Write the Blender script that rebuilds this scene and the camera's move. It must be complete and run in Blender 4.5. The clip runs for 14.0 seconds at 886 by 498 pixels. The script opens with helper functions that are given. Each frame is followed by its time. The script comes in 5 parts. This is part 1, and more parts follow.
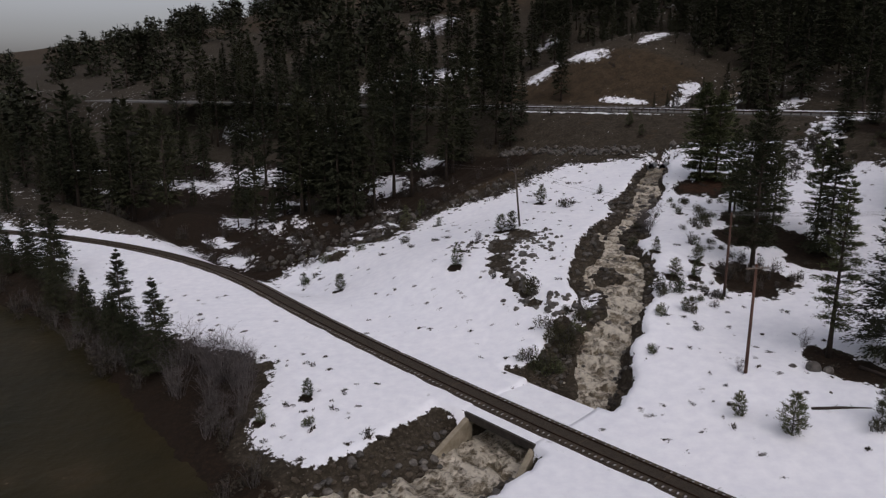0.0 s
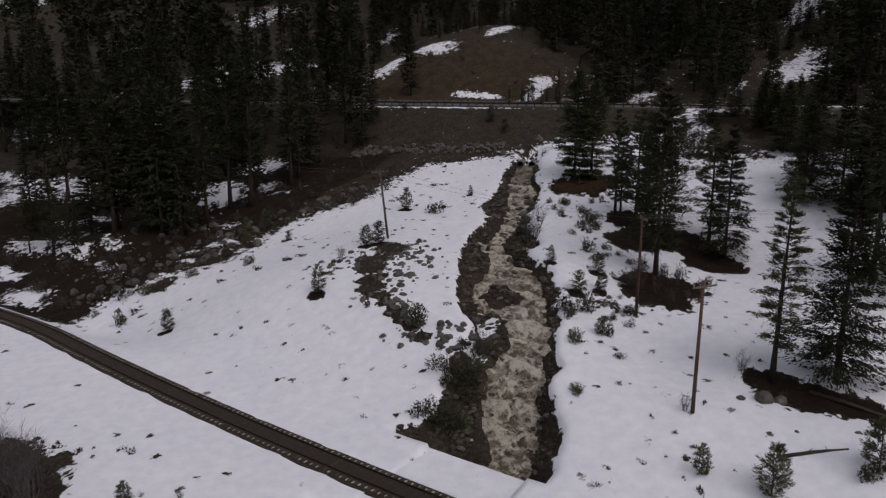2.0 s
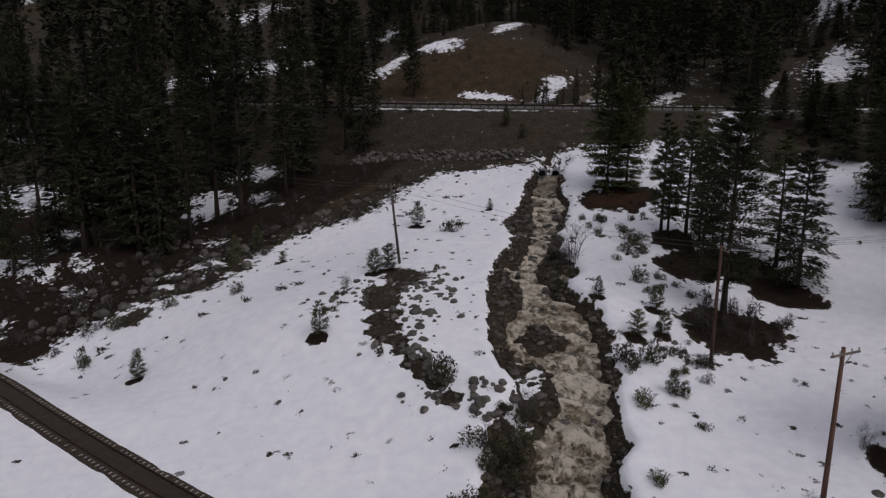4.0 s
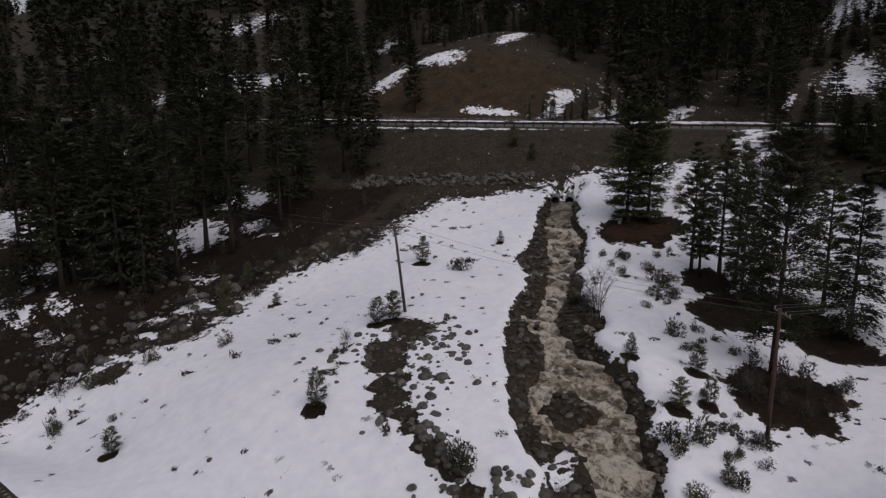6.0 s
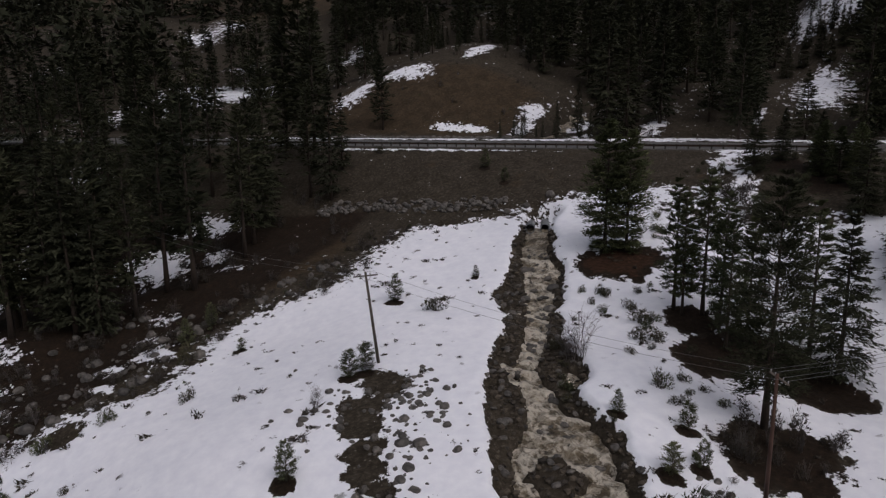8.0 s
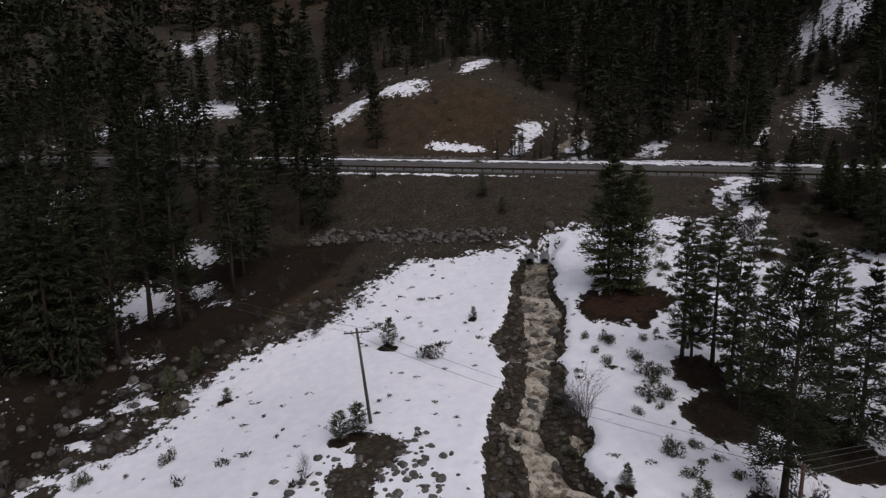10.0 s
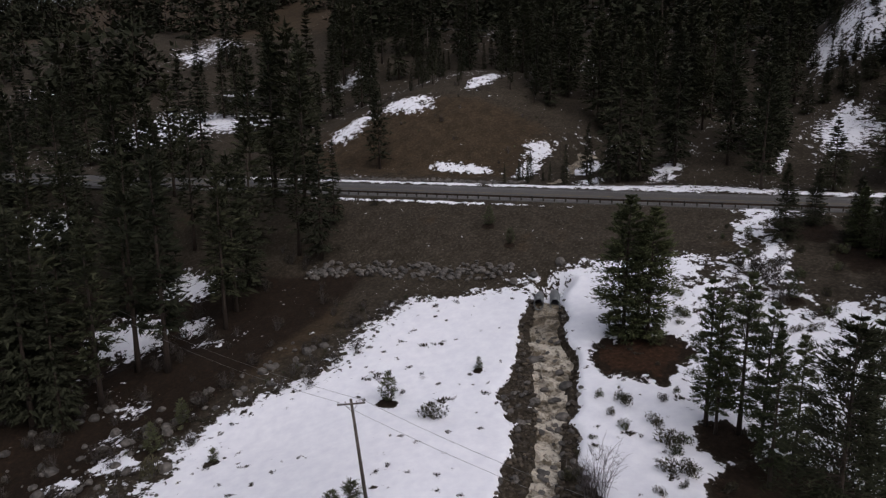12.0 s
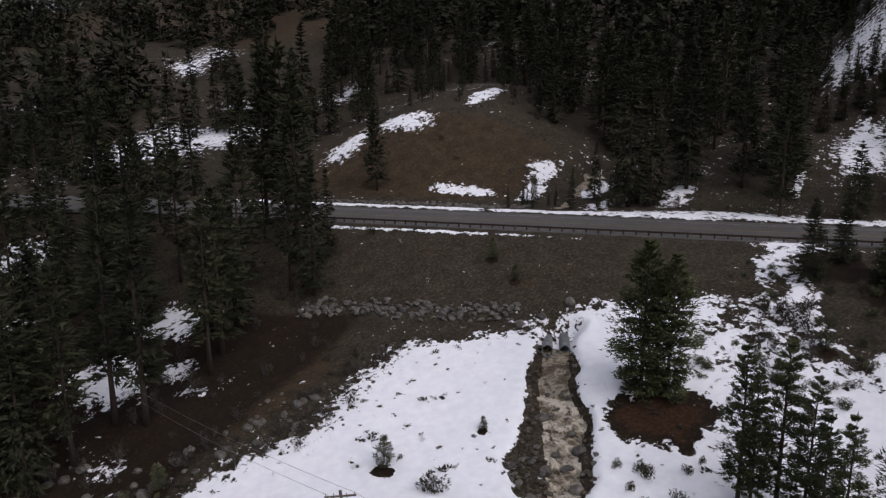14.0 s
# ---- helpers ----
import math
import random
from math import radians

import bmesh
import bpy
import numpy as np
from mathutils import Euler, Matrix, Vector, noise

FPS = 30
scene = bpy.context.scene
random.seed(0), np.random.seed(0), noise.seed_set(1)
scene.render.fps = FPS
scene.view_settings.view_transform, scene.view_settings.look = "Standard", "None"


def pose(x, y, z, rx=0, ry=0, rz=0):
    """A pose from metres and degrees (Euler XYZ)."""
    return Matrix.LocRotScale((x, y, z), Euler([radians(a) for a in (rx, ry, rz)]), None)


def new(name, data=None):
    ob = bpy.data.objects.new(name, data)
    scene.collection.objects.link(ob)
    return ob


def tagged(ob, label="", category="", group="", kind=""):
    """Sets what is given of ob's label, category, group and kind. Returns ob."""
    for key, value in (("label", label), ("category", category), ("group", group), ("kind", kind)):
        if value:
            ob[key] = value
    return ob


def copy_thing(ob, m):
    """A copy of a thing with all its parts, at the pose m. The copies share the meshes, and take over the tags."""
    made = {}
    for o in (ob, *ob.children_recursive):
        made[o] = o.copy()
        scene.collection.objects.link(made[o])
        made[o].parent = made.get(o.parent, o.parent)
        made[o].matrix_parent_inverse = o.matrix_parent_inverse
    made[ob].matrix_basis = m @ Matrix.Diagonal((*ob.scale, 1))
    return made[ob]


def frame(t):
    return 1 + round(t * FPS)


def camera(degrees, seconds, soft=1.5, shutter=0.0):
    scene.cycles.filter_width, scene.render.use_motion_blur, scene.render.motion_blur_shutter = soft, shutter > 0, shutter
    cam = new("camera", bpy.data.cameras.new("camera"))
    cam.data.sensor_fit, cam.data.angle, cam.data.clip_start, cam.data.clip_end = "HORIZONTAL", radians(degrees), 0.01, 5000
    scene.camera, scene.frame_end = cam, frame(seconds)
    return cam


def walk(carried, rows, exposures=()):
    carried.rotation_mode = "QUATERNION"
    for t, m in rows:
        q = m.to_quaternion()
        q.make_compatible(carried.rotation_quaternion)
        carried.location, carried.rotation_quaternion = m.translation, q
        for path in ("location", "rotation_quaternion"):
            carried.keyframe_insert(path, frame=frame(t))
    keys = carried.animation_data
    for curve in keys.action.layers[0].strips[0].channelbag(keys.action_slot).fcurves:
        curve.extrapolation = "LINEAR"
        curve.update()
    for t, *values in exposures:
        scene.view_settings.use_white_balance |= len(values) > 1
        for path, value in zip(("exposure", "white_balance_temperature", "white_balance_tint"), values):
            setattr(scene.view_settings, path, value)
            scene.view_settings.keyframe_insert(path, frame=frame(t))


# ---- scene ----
EXPO = -0.6
cam = camera(64.0, 14.0, soft=1.3)
ROWS = [
    (0, -0.19, -0.49, 28.01, 77.12, -0.09, -0.14),
    (0.5, -1.03, 3.97, 27.60, 77.07, -0.11, -6.08),
    (1, -1.65, 8.68, 27.15, 77.09, -0.07, -10.00),
    (1.5, -2.03, 12.97, 26.74, 77.11, -0.07, -12.00),
    (2, -2.19, 17.48, 26.35, 77.14, -0.14, -13.35),
    (2.5, -2.25, 21.71, 25.98, 77.18, -0.21, -13.87),
    (3, -2.27, 25.39, 25.82, 77.22, -0.38, -13.95),
    (5.5, -1.19, 39.80, 27.95, 77.38, 0.06, -13.76),
    (6, -1.02, 41.10, 28.82, 77.52, 0.26, -14.09),
    (6.5, -0.91, 42.14, 29.65, 77.59, 0.49, -15.22),
    (7, -0.72, 43.42, 30.54, 77.61, 0.71, -16.40),
    (7.5, -0.47, 44.51, 31.36, 77.61, 0.82, -16.70),
    (8, -0.28, 45.71, 32.54, 77.51, 0.77, -16.75),
    (10.5, 1.70, 51.92, 37.52, 77.58, 0.77, -17.15),
    (11, 2.25, 53.47, 38.60, 77.60, 0.82, -16.84),
    (11.5, 2.82, 55.27, 39.46, 77.63, 0.56, -16.62),
    (12, 3.37, 56.98, 40.36, 77.65, 0.57, -16.64),
    (12.5, 3.95, 58.74, 41.17, 77.71, 0.55, -16.77),
    (13, 4.58, 60.62, 41.99, 77.78, 0.60, -16.70),
    (13.5, 5.14, 62.68, 42.78, 77.82, 0.54, -16.60),
    (14, 5.56, 64.65, 43.87, 77.75, 0.59, -16.66),
]
walk(cam, [(t, pose(*row)) for t, *row in ROWS], exposures=[(t, EXPO + e, k, 17) for t, e, k in ((0, 0.14, 6450), (0.6, -0.03, 6450), (1.5, -0.16, 6450), (6, -0.09, 6450), (8, 0.0, 6430), (10.5, 0.2, 6390), (14, 0.44, 6310))])

# ---- light: an overcast winter sky ----
world = bpy.data.worlds.new("overcast_sky")
scene.world = world
world.use_nodes = True
wn, wl = world.node_tree.nodes, world.node_tree.links
sky = wn.new("ShaderNodeTexSky")
sky.sky_type, sky.sun_disc = "NISHITA", False
sky.sun_elevation, sky.sun_rotation = radians(48), radians(150)
sky.air_density, sky.dust_density = 1.0, 4.0
grey = wn.new("ShaderNodeHueSaturation")
grey.inputs["Saturation"].default_value = 0.35
wl.new(sky.outputs[0], grey.inputs["Color"])
wl.new(grey.outputs[0], wn["Background"].inputs["Color"])
wn["Background"].inputs["Strength"].default_value = 0.15
sun = new("sun", bpy.data.lights.new("sun", "SUN"))
sun.data.energy, sun.data.angle, sun.data.color = 0.5, radians(30), (1.0, 0.97, 0.93)
sun.matrix_world = pose(0, 0, 200, 42, 0, 150 + 180 - 360)


# ---- the shape of the land ----
# The valley's own axes: u runs along the railway, v up the slope across it.
AX, AY = -0.66923, 0.74305


def smooth(a, b, t):
    t = np.clip((np.asarray(t, float) - a) / (b - a), 0, 1)
    return t * t * (3 - 2 * t)


def along_drop(u):
    return 1 - 0.6 * smooth(95, 165, u)


def sunk(u, v):
    """How far the river flat and the railway lie below the foot of the meadow, from 0 to 1."""
    return (1 - smooth(52, 70, v)) * along_drop(u)


DROP, OUT_U, OUT_V = 2.0, 3.0, 2.72


def to_uv(x, y):
    p, q = x * AX + y * AY, x * AY - y * AX
    u, v = p, q
    for _ in range(6):
        w = sunk(u, v)
        u, v = p - OUT_U * w, q - OUT_V * w
    return u, v


def to_xy(u, v):
    w = sunk(u, v)
    u, v = u + OUT_U * w, v + OUT_V * w
    return u * AX + v * AY, u * AY - v * AX


WAVE_SETS = {}


def waves(x, y, seed, size, octaves=4):
    """Smooth noise from about -1 to 1, made of turned sine sums."""
    if seed not in WAVE_SETS:
        rng = np.random.RandomState(seed)
        WAVE_SETS[seed] = [(math.cos(a), math.sin(a), p, s) for a, p, s in zip(rng.uniform(0, 6.283, 30), rng.uniform(0, 6.283, 30), rng.uniform(0.7, 1.4, 30))]
    total, amp, norm = 0.0, 1.0, 0.0
    for k in range(octaves):
        layer = 0.0
        for c, s, p, f in WAVE_SETS[seed][5 * k : 5 * k + 5]:
            layer = layer + np.sin((x * c + y * s) * (6.283 * f / size) + p)
        total, norm = total + amp * layer / 3.2, norm + amp
        amp, size = amp * 0.5, size * 0.47
    return total / norm


V_PROFILE = [-400, 0, 15, 19, 25, 32, 38, 41, 45, 48, 55, 61, 66, 77, 84, 96, 102, 110, 118, 127, 132, 137, 143, 147, 149, 165, 167, 172, 180]
Z_PROFILE = [-5.5, -5.5, -4.8, -3.6, -1.6, -0.5, -0.2, -0.1, -0.1, 0.1, 1.2, 2.4, 3.6, 5.1, 6.1, 7.2, 7.5, 9.0, 11.0, 13.8, 16.4, 18.7, 20.9, 22.0, 22.2, 22.3, 22.5, 22.5, 22.6]


def track_v(u):
    """Where the railway lies: straight, then bending towards the river."""
    s = along_drop(u)
    p = np.clip(np.asarray(u, float) + OUT_U * s, -60, 240)
    return 46.045 + 0.00398 * (p - 40) + 7.854e-4 * (p - 40) ** 2 - 0.00627 * np.clip(p - 94, 0, 150) ** 2 - OUT_V * s


def road_shift(u):
    """How far the road has swung up the slope, against its place at u = 100."""
    return -0.25 * (np.clip(np.asarray(u, float), -150, 330) - 100)


CREEK_V = [14, 22, 28, 33, 37, 41, 49, 52.4, 57.4, 65, 69.5, 72.5, 76.5, 79.5, 83, 88, 95.6, 100.6, 112, 118, 124, 128, 133]
CREEK_U = [46, 41, 37.7, 36, 36.6, 37.4, 37.4, 37.8, 40.1, 43.2, 45.1, 47.2, 51.5, 52.9, 54.6, 59.2, 62.9, 64.8, 69.6, 72.2, 75.3, 77, 79]
CREEK_W = [3.2, 3, 2.8, 3.0, 3.4, 3.7, 3.7, 3.2, 2.8, 2.1, 1.9, 2.6, 4.7, 4.2, 3.0, 1.5, 1.2, 1.2, 2.0, 2.3, 1.7, 1.8, 1.9]
CREEK_Z = [-3.75, -3.6, -3.4, -3.2, -3.0, -2.8, -2.5, -2.2, -1.5, 0.2, 1.2, 2.0, 2.9, 3.6, 4.3, 5.0, 5.7, 6.2, 8.2, 9.6, 11.3, 12.3, 13.6]


# the two edges of the running water and the two brinks of the bed it has cut
WATER_L_V = [50, 53.3, 56.2, 57.5, 60.1, 62.6, 65.1, 68.8, 72, 72.8, 73.7, 74.6, 76.5, 78.7, 81.4, 83.9, 86.8, 90.1, 91.9, 95.7, 100.3, 104.7, 109.4, 112.7, 116, 119.3, 124, 128]
WATER_L_U = [36.4, 38.0, 40.6, 42.0, 44.0, 45.5, 46.3, 46.5, 49, 50.4, 53.5, 55, 56.2, 57.1, 57.1, 58.3, 60, 61.9, 63.1, 64, 65.9, 67.9, 70.2, 72, 73.6, 75.3, 77, 78.8]
WATER_R_V = [50.4, 54.5, 57.5, 59.3, 64.8, 66.9, 72.6, 76.2, 79.2, 81.2, 83.3, 85.1, 87.7, 90.8, 92.7, 96.5, 101.1, 105.6, 110.4, 113.8, 117.2, 120.2, 124, 128]
WATER_R_U = [32.0, 33.9, 35.9, 37.2, 40.0, 41.5, 44.4, 46.7, 48.6, 50.1, 51.7, 55.4, 57.7, 60.5, 61.3, 62, 63.8, 65, 67.1, 67.9, 68.9, 71.4, 73.6, 75.2]
BRINK_L_V = [50, 52.2, 55.5, 59.6, 61.5, 65.9, 67.4, 70.3, 72.9, 74.9, 77.1, 80.6, 85.7, 90.9, 95.7, 101.2, 105.6, 109, 112.6, 117.8, 122, 128]
BRINK_L_U = [42.6, 44.3, 45.9, 47.3, 48.9, 50.2, 51.1, 54.3, 55.9, 57.5, 59.3, 61, 63.6, 65.9, 67.1, 69.8, 73, 74.2, 74.3, 76.8, 78, 80]
BRINK_R_V = [49.5, 51.7, 54.7, 56.8, 58.9, 63.5, 68, 70.6, 73.8, 76.1, 78.5, 81.5, 83, 84.5, 87.1, 92.2, 95.7, 103.7, 110, 114.5, 119.4, 128]
BRINK_R_U = [31.0, 31.4, 32.9, 33.9, 35.4, 38.6, 41.3, 42.5, 43.8, 45, 46.2, 48.3, 49, 51.7, 54.1, 55.5, 58.8, 62.9, 65, 66.9, 70.2, 74]


def creek(v):
    return np.interp(v, CREEK_V, CREEK_U), np.interp(v, CREEK_V, CREEK_W), np.interp(v, CREEK_V, CREEK_Z) - DROP * sunk(40, v)


def base_height(x, y):
    """The land without the creek's channel."""
    x, y = np.asarray(x, float), np.asarray(y, float)
    u, v = to_uv(x, y)
    shift = 43.3 - track_v(u)
    vv = v + shift * (1 - smooth(50, 85, v + shift)) - road_shift(u) * smooth(112, 150, v - road_shift(u) * smooth(100, 160, v))
    z = np.interp(vv, V_PROFILE, Z_PROFILE) - DROP * sunk(u, v)
    meadow = smooth(46, 54, v) * (1 - smooth(100, 122, v))
    z = z - meadow * (3.6 * smooth(72, 100, u) * (1 - smooth(86, 106, v)) + 3.2 * smooth(54, 74, v) * (1 - smooth(32, 54, u)))
    wild = smooth(103, 122, u) * smooth(46, 68, v) * (1 - smooth(110, 130, v))
    z = z + wild * (2.2 * waves(x, y, 5, 40, 3) - 1.6)
    # the cut knoll above the road and the mountain behind
    v = v - road_shift(u)
    rise = np.clip(v - 180, 0, None)
    slope = 0.32 - 0.15 * np.exp(-(((u - 62 - 0.03 * rise) / 38) ** 2)) * smooth(60, 200, rise)
    far = np.where(rise < 420, rise * slope, 420 * slope + (rise - 420) * 0.2)
    z = z + far * (1 - 0.2 * smooth(600, 950, u))
    z = z + 9.5 * np.exp(-np.abs((u - 136) / 24) ** 2.6) * smooth(171, 206, v) * (1 - smooth(214, 262, v))
    z = z + smooth(190, 280, v) * (5.0 * waves(x, y, 9, 130, 3))
    gully = np.exp(-(((u - 95) / 5.0) ** 2)) * smooth(178, 196, v) * (1 - smooth(230, 270, v))
    z = z - 4.0 * gully
    z = z + 0.45 * np.clip(v - 222, 0, 170) * (1 - smooth(42, 62, u))
    v = v + road_shift(u)
    # the far side of the river climbs again behind the camera
    z = z + 0.35 * np.clip(-60 - v, 0, 500)
    return z


def height(x, y):
    x, y = np.asarray(x, float), np.asarray(y, float)
    u, v = to_uv(x, y)
    z = base_height(x, y)
    cu, cw, cz = creek(v)
    side = u - cu
    rough = waves(x, y, 3, 5.5, 4)
    off = np.abs(side) + 0.95 * rough * (1 - smooth(38, 41, v) * (1 - smooth(49, 52, v)))
    bank = np.where(side > 0, 0.65 + 0.1 * smooth(56, 74, v), 1.3)
    bank = np.where((v > 39.6) & (v < 49.8), 6.0, bank)
    low = np.minimum(z, np.maximum(cz - 0.5 + bank * np.clip(off - cw, 0, None), -7.5))
    # upstream: a wide stony bed in which the water runs, with bars standing out of it
    ripple = 0.35 * rough
    depth = np.minimum(np.interp(v, WATER_L_V, WATER_L_U) - u, u - np.interp(v, WATER_R_V, WATER_R_U)) + ripple
    isle = np.exp(-((((u - 52.7) + 0.5 * (v - 77)) / 2.5) ** 4) - (((v - 77.0) - 0.35 * (u - 52.7)) / 2.3) ** 4)
    run = smooth(-0.45, 0.45, depth) * (1 - smooth(0.25, 0.6, isle + 0.15 * rough))
    for v0, v1, u0, u1 in ((83.4, 92.2, 52.8, 57.2), (88.2, 91.6, 61.6, 64.4)):
        line = u0 + (u1 - u0) * (v - v0) / (v1 - v0)
        run = np.maximum(run, (1 - smooth(0.2, 0.8, np.abs(u - line) + 0.25 * rough)) * smooth(v0 - 1, v0, v) * (1 - smooth(v1 - 0.5, v1 + 0.3, v)))
    floor = cz + 0.5 + 0.3 * waves(x, y, 4, 3.0, 3) - 1.2 * run
    inside = np.minimum(np.interp(v, BRINK_L_V, BRINK_L_U) - u, u - np.interp(v, BRINK_R_V, BRINK_R_U)) + 0.9 * rough
    cut = np.minimum(z, np.maximum(floor, z - 1.25 * np.clip(inside, 0, None)))
    mix = smooth(50, 53.5, v)
    within = (v > 12) & (v < 132.0)
    return np.where(within, low * (1 - mix) + cut * mix, z)


# ---- materials ----
class Shade:
    """A small builder of node materials."""

    def __init__(self, name, rough=0.8, metal=0.0, spec=0.4):
        self.mat = bpy.data.materials.new(name)
        self.mat.use_nodes = True
        self.nodes, self.links = self.mat.node_tree.nodes, self.mat.node_tree.links
        self.out = self.nodes["Principled BSDF"]
        self.set("Roughness", rough), self.set("Metallic", metal), self.set("Specular IOR Level", spec)
        self.place = self.nodes.new("ShaderNodeTexCoord").outputs["Object"]

    def set(self, key, value):
        if isinstance(value, (int, float, tuple)):
            self.out.inputs[key].default_value = value
        else:
            self.links.new(value, self.out.inputs[key])

    def world_place(self):
        self.place = self.nodes.new("ShaderNodeNewGeometry").outputs["Position"]
        return self

    def noise(self, scale, detail=4.0, rough=0.6, stretch=None):
        n = self.nodes.new("ShaderNodeTexNoise")
        n.inputs["Scale"].default_value, n.inputs["Detail"].default_value, n.inputs["Roughness"].default_value = scale, detail, rough
        src = self.place
        if stretch:
            m = self.nodes.new("ShaderNodeMapping")
            m.inputs["Scale"].default_value = stretch
            self.links.new(src, m.inputs["Vector"])
            src = m.outputs[0]
        self.links.new(src, n.inputs["Vector"])
        return n.outputs["Fac"]

    def cells(self, scale, feature="F1"):
        n = self.nodes.new("ShaderNodeTexVoronoi")
        n.feature = feature
        n.inputs["Scale"].default_value = scale
        self.links.new(self.place, n.inputs["Vector"])
        return n.outputs["Distance"]

    def ramp(self, fac, stops):
        r = self.nodes.new("ShaderNodeValToRGB")
        while len(r.color_ramp.elements) < len(stops):
            r.color_ramp.elements.new(0.5)
        for e, (p, c) in zip(r.color_ramp.elements, stops):
            e.position, e.color = p, (*c, 1) if len(c) == 3 else c
        self.links.new(fac, r.inputs[0])
        return r.outputs[0]

    def mix(self, fac, a, b, how="MIX"):
        m = self.nodes.new("ShaderNodeMix")
        m.data_type, m.blend_type = "RGBA", how
        for key, value in ((0, fac), (6, a), (7, b)):
            if isinstance(value, (int, float)):
                m.inputs[key].default_value = value
            elif isinstance(value, tuple):
                m.inputs[key].default_value = (*value, 1)
            else:
                self.links.new(value, m.inputs[key])
        return m.outputs[2]

    def math(self, how, a, b=0.0, c=0.0):
        m = self.nodes.new("ShaderNodeMath")
        m.operation = how
        for key, value in ((0, a), (1, b), (2, c)):
            if isinstance(value, (int, float)):
                m.inputs[key].default_value = value
            else:
                self.links.new(value, m.inputs[key])
        return m.outputs[0]

    def step(self, value, a, b):
        m = self.nodes.new("ShaderNodeMapRange")
        m.interpolation_type = "SMOOTHSTEP"
        self.links.new(value, m.inputs[0])
        m.inputs[1].default_value, m.inputs[2].default_value = a, b
        return m.outputs[0]

    def chance(self, kind="object"):
        if kind == "object":
            return self.nodes.new("ShaderNodeObjectInfo").outputs["Random"]
        return self.nodes.new("ShaderNodeNewGeometry").outputs["Random Per Island"]

    def bump(self, fac, strength=0.5, distance=0.05):
        b = self.nodes.new("ShaderNodeBump")
        b.inputs["Strength"].default_value, b.inputs["Distance"].default_value = strength, distance
        self.links.new(fac, b.inputs["Height"])
        self.set("Normal", b.outputs[0])
        return self


def speckled(name, dark, light, scale=3.0, rough=0.85, metal=0.0, vary="object", bump=0.4, distance=0.03, stretch=None, spread=0.35):
    s = Shade(name, rough, metal)
    col = s.ramp(s.noise(scale, 6, 0.65, stretch), [(0.3, dark), (0.7, light)])
    large = s.noise(scale * 0.22, 3)
    col = s.mix(0.6, col, s.ramp(large, [(0.3, (0.55, 0.55, 0.55)), (0.7, (1.25, 1.25, 1.25))]), "MULTIPLY")
    if vary:
        lo, hi = 1 - spread, 1 + spread
        col = s.mix(1.0, col, s.ramp(s.chance(vary), [(0.0, (lo, lo, lo)), (1.0, (hi, hi * 0.98, hi * 0.95))]), "MULTIPLY")
    s.set("Base Color", col)
    s.bump(s.noise(scale * 4, 6, 0.7, stretch), bump, distance)
    return s.mat


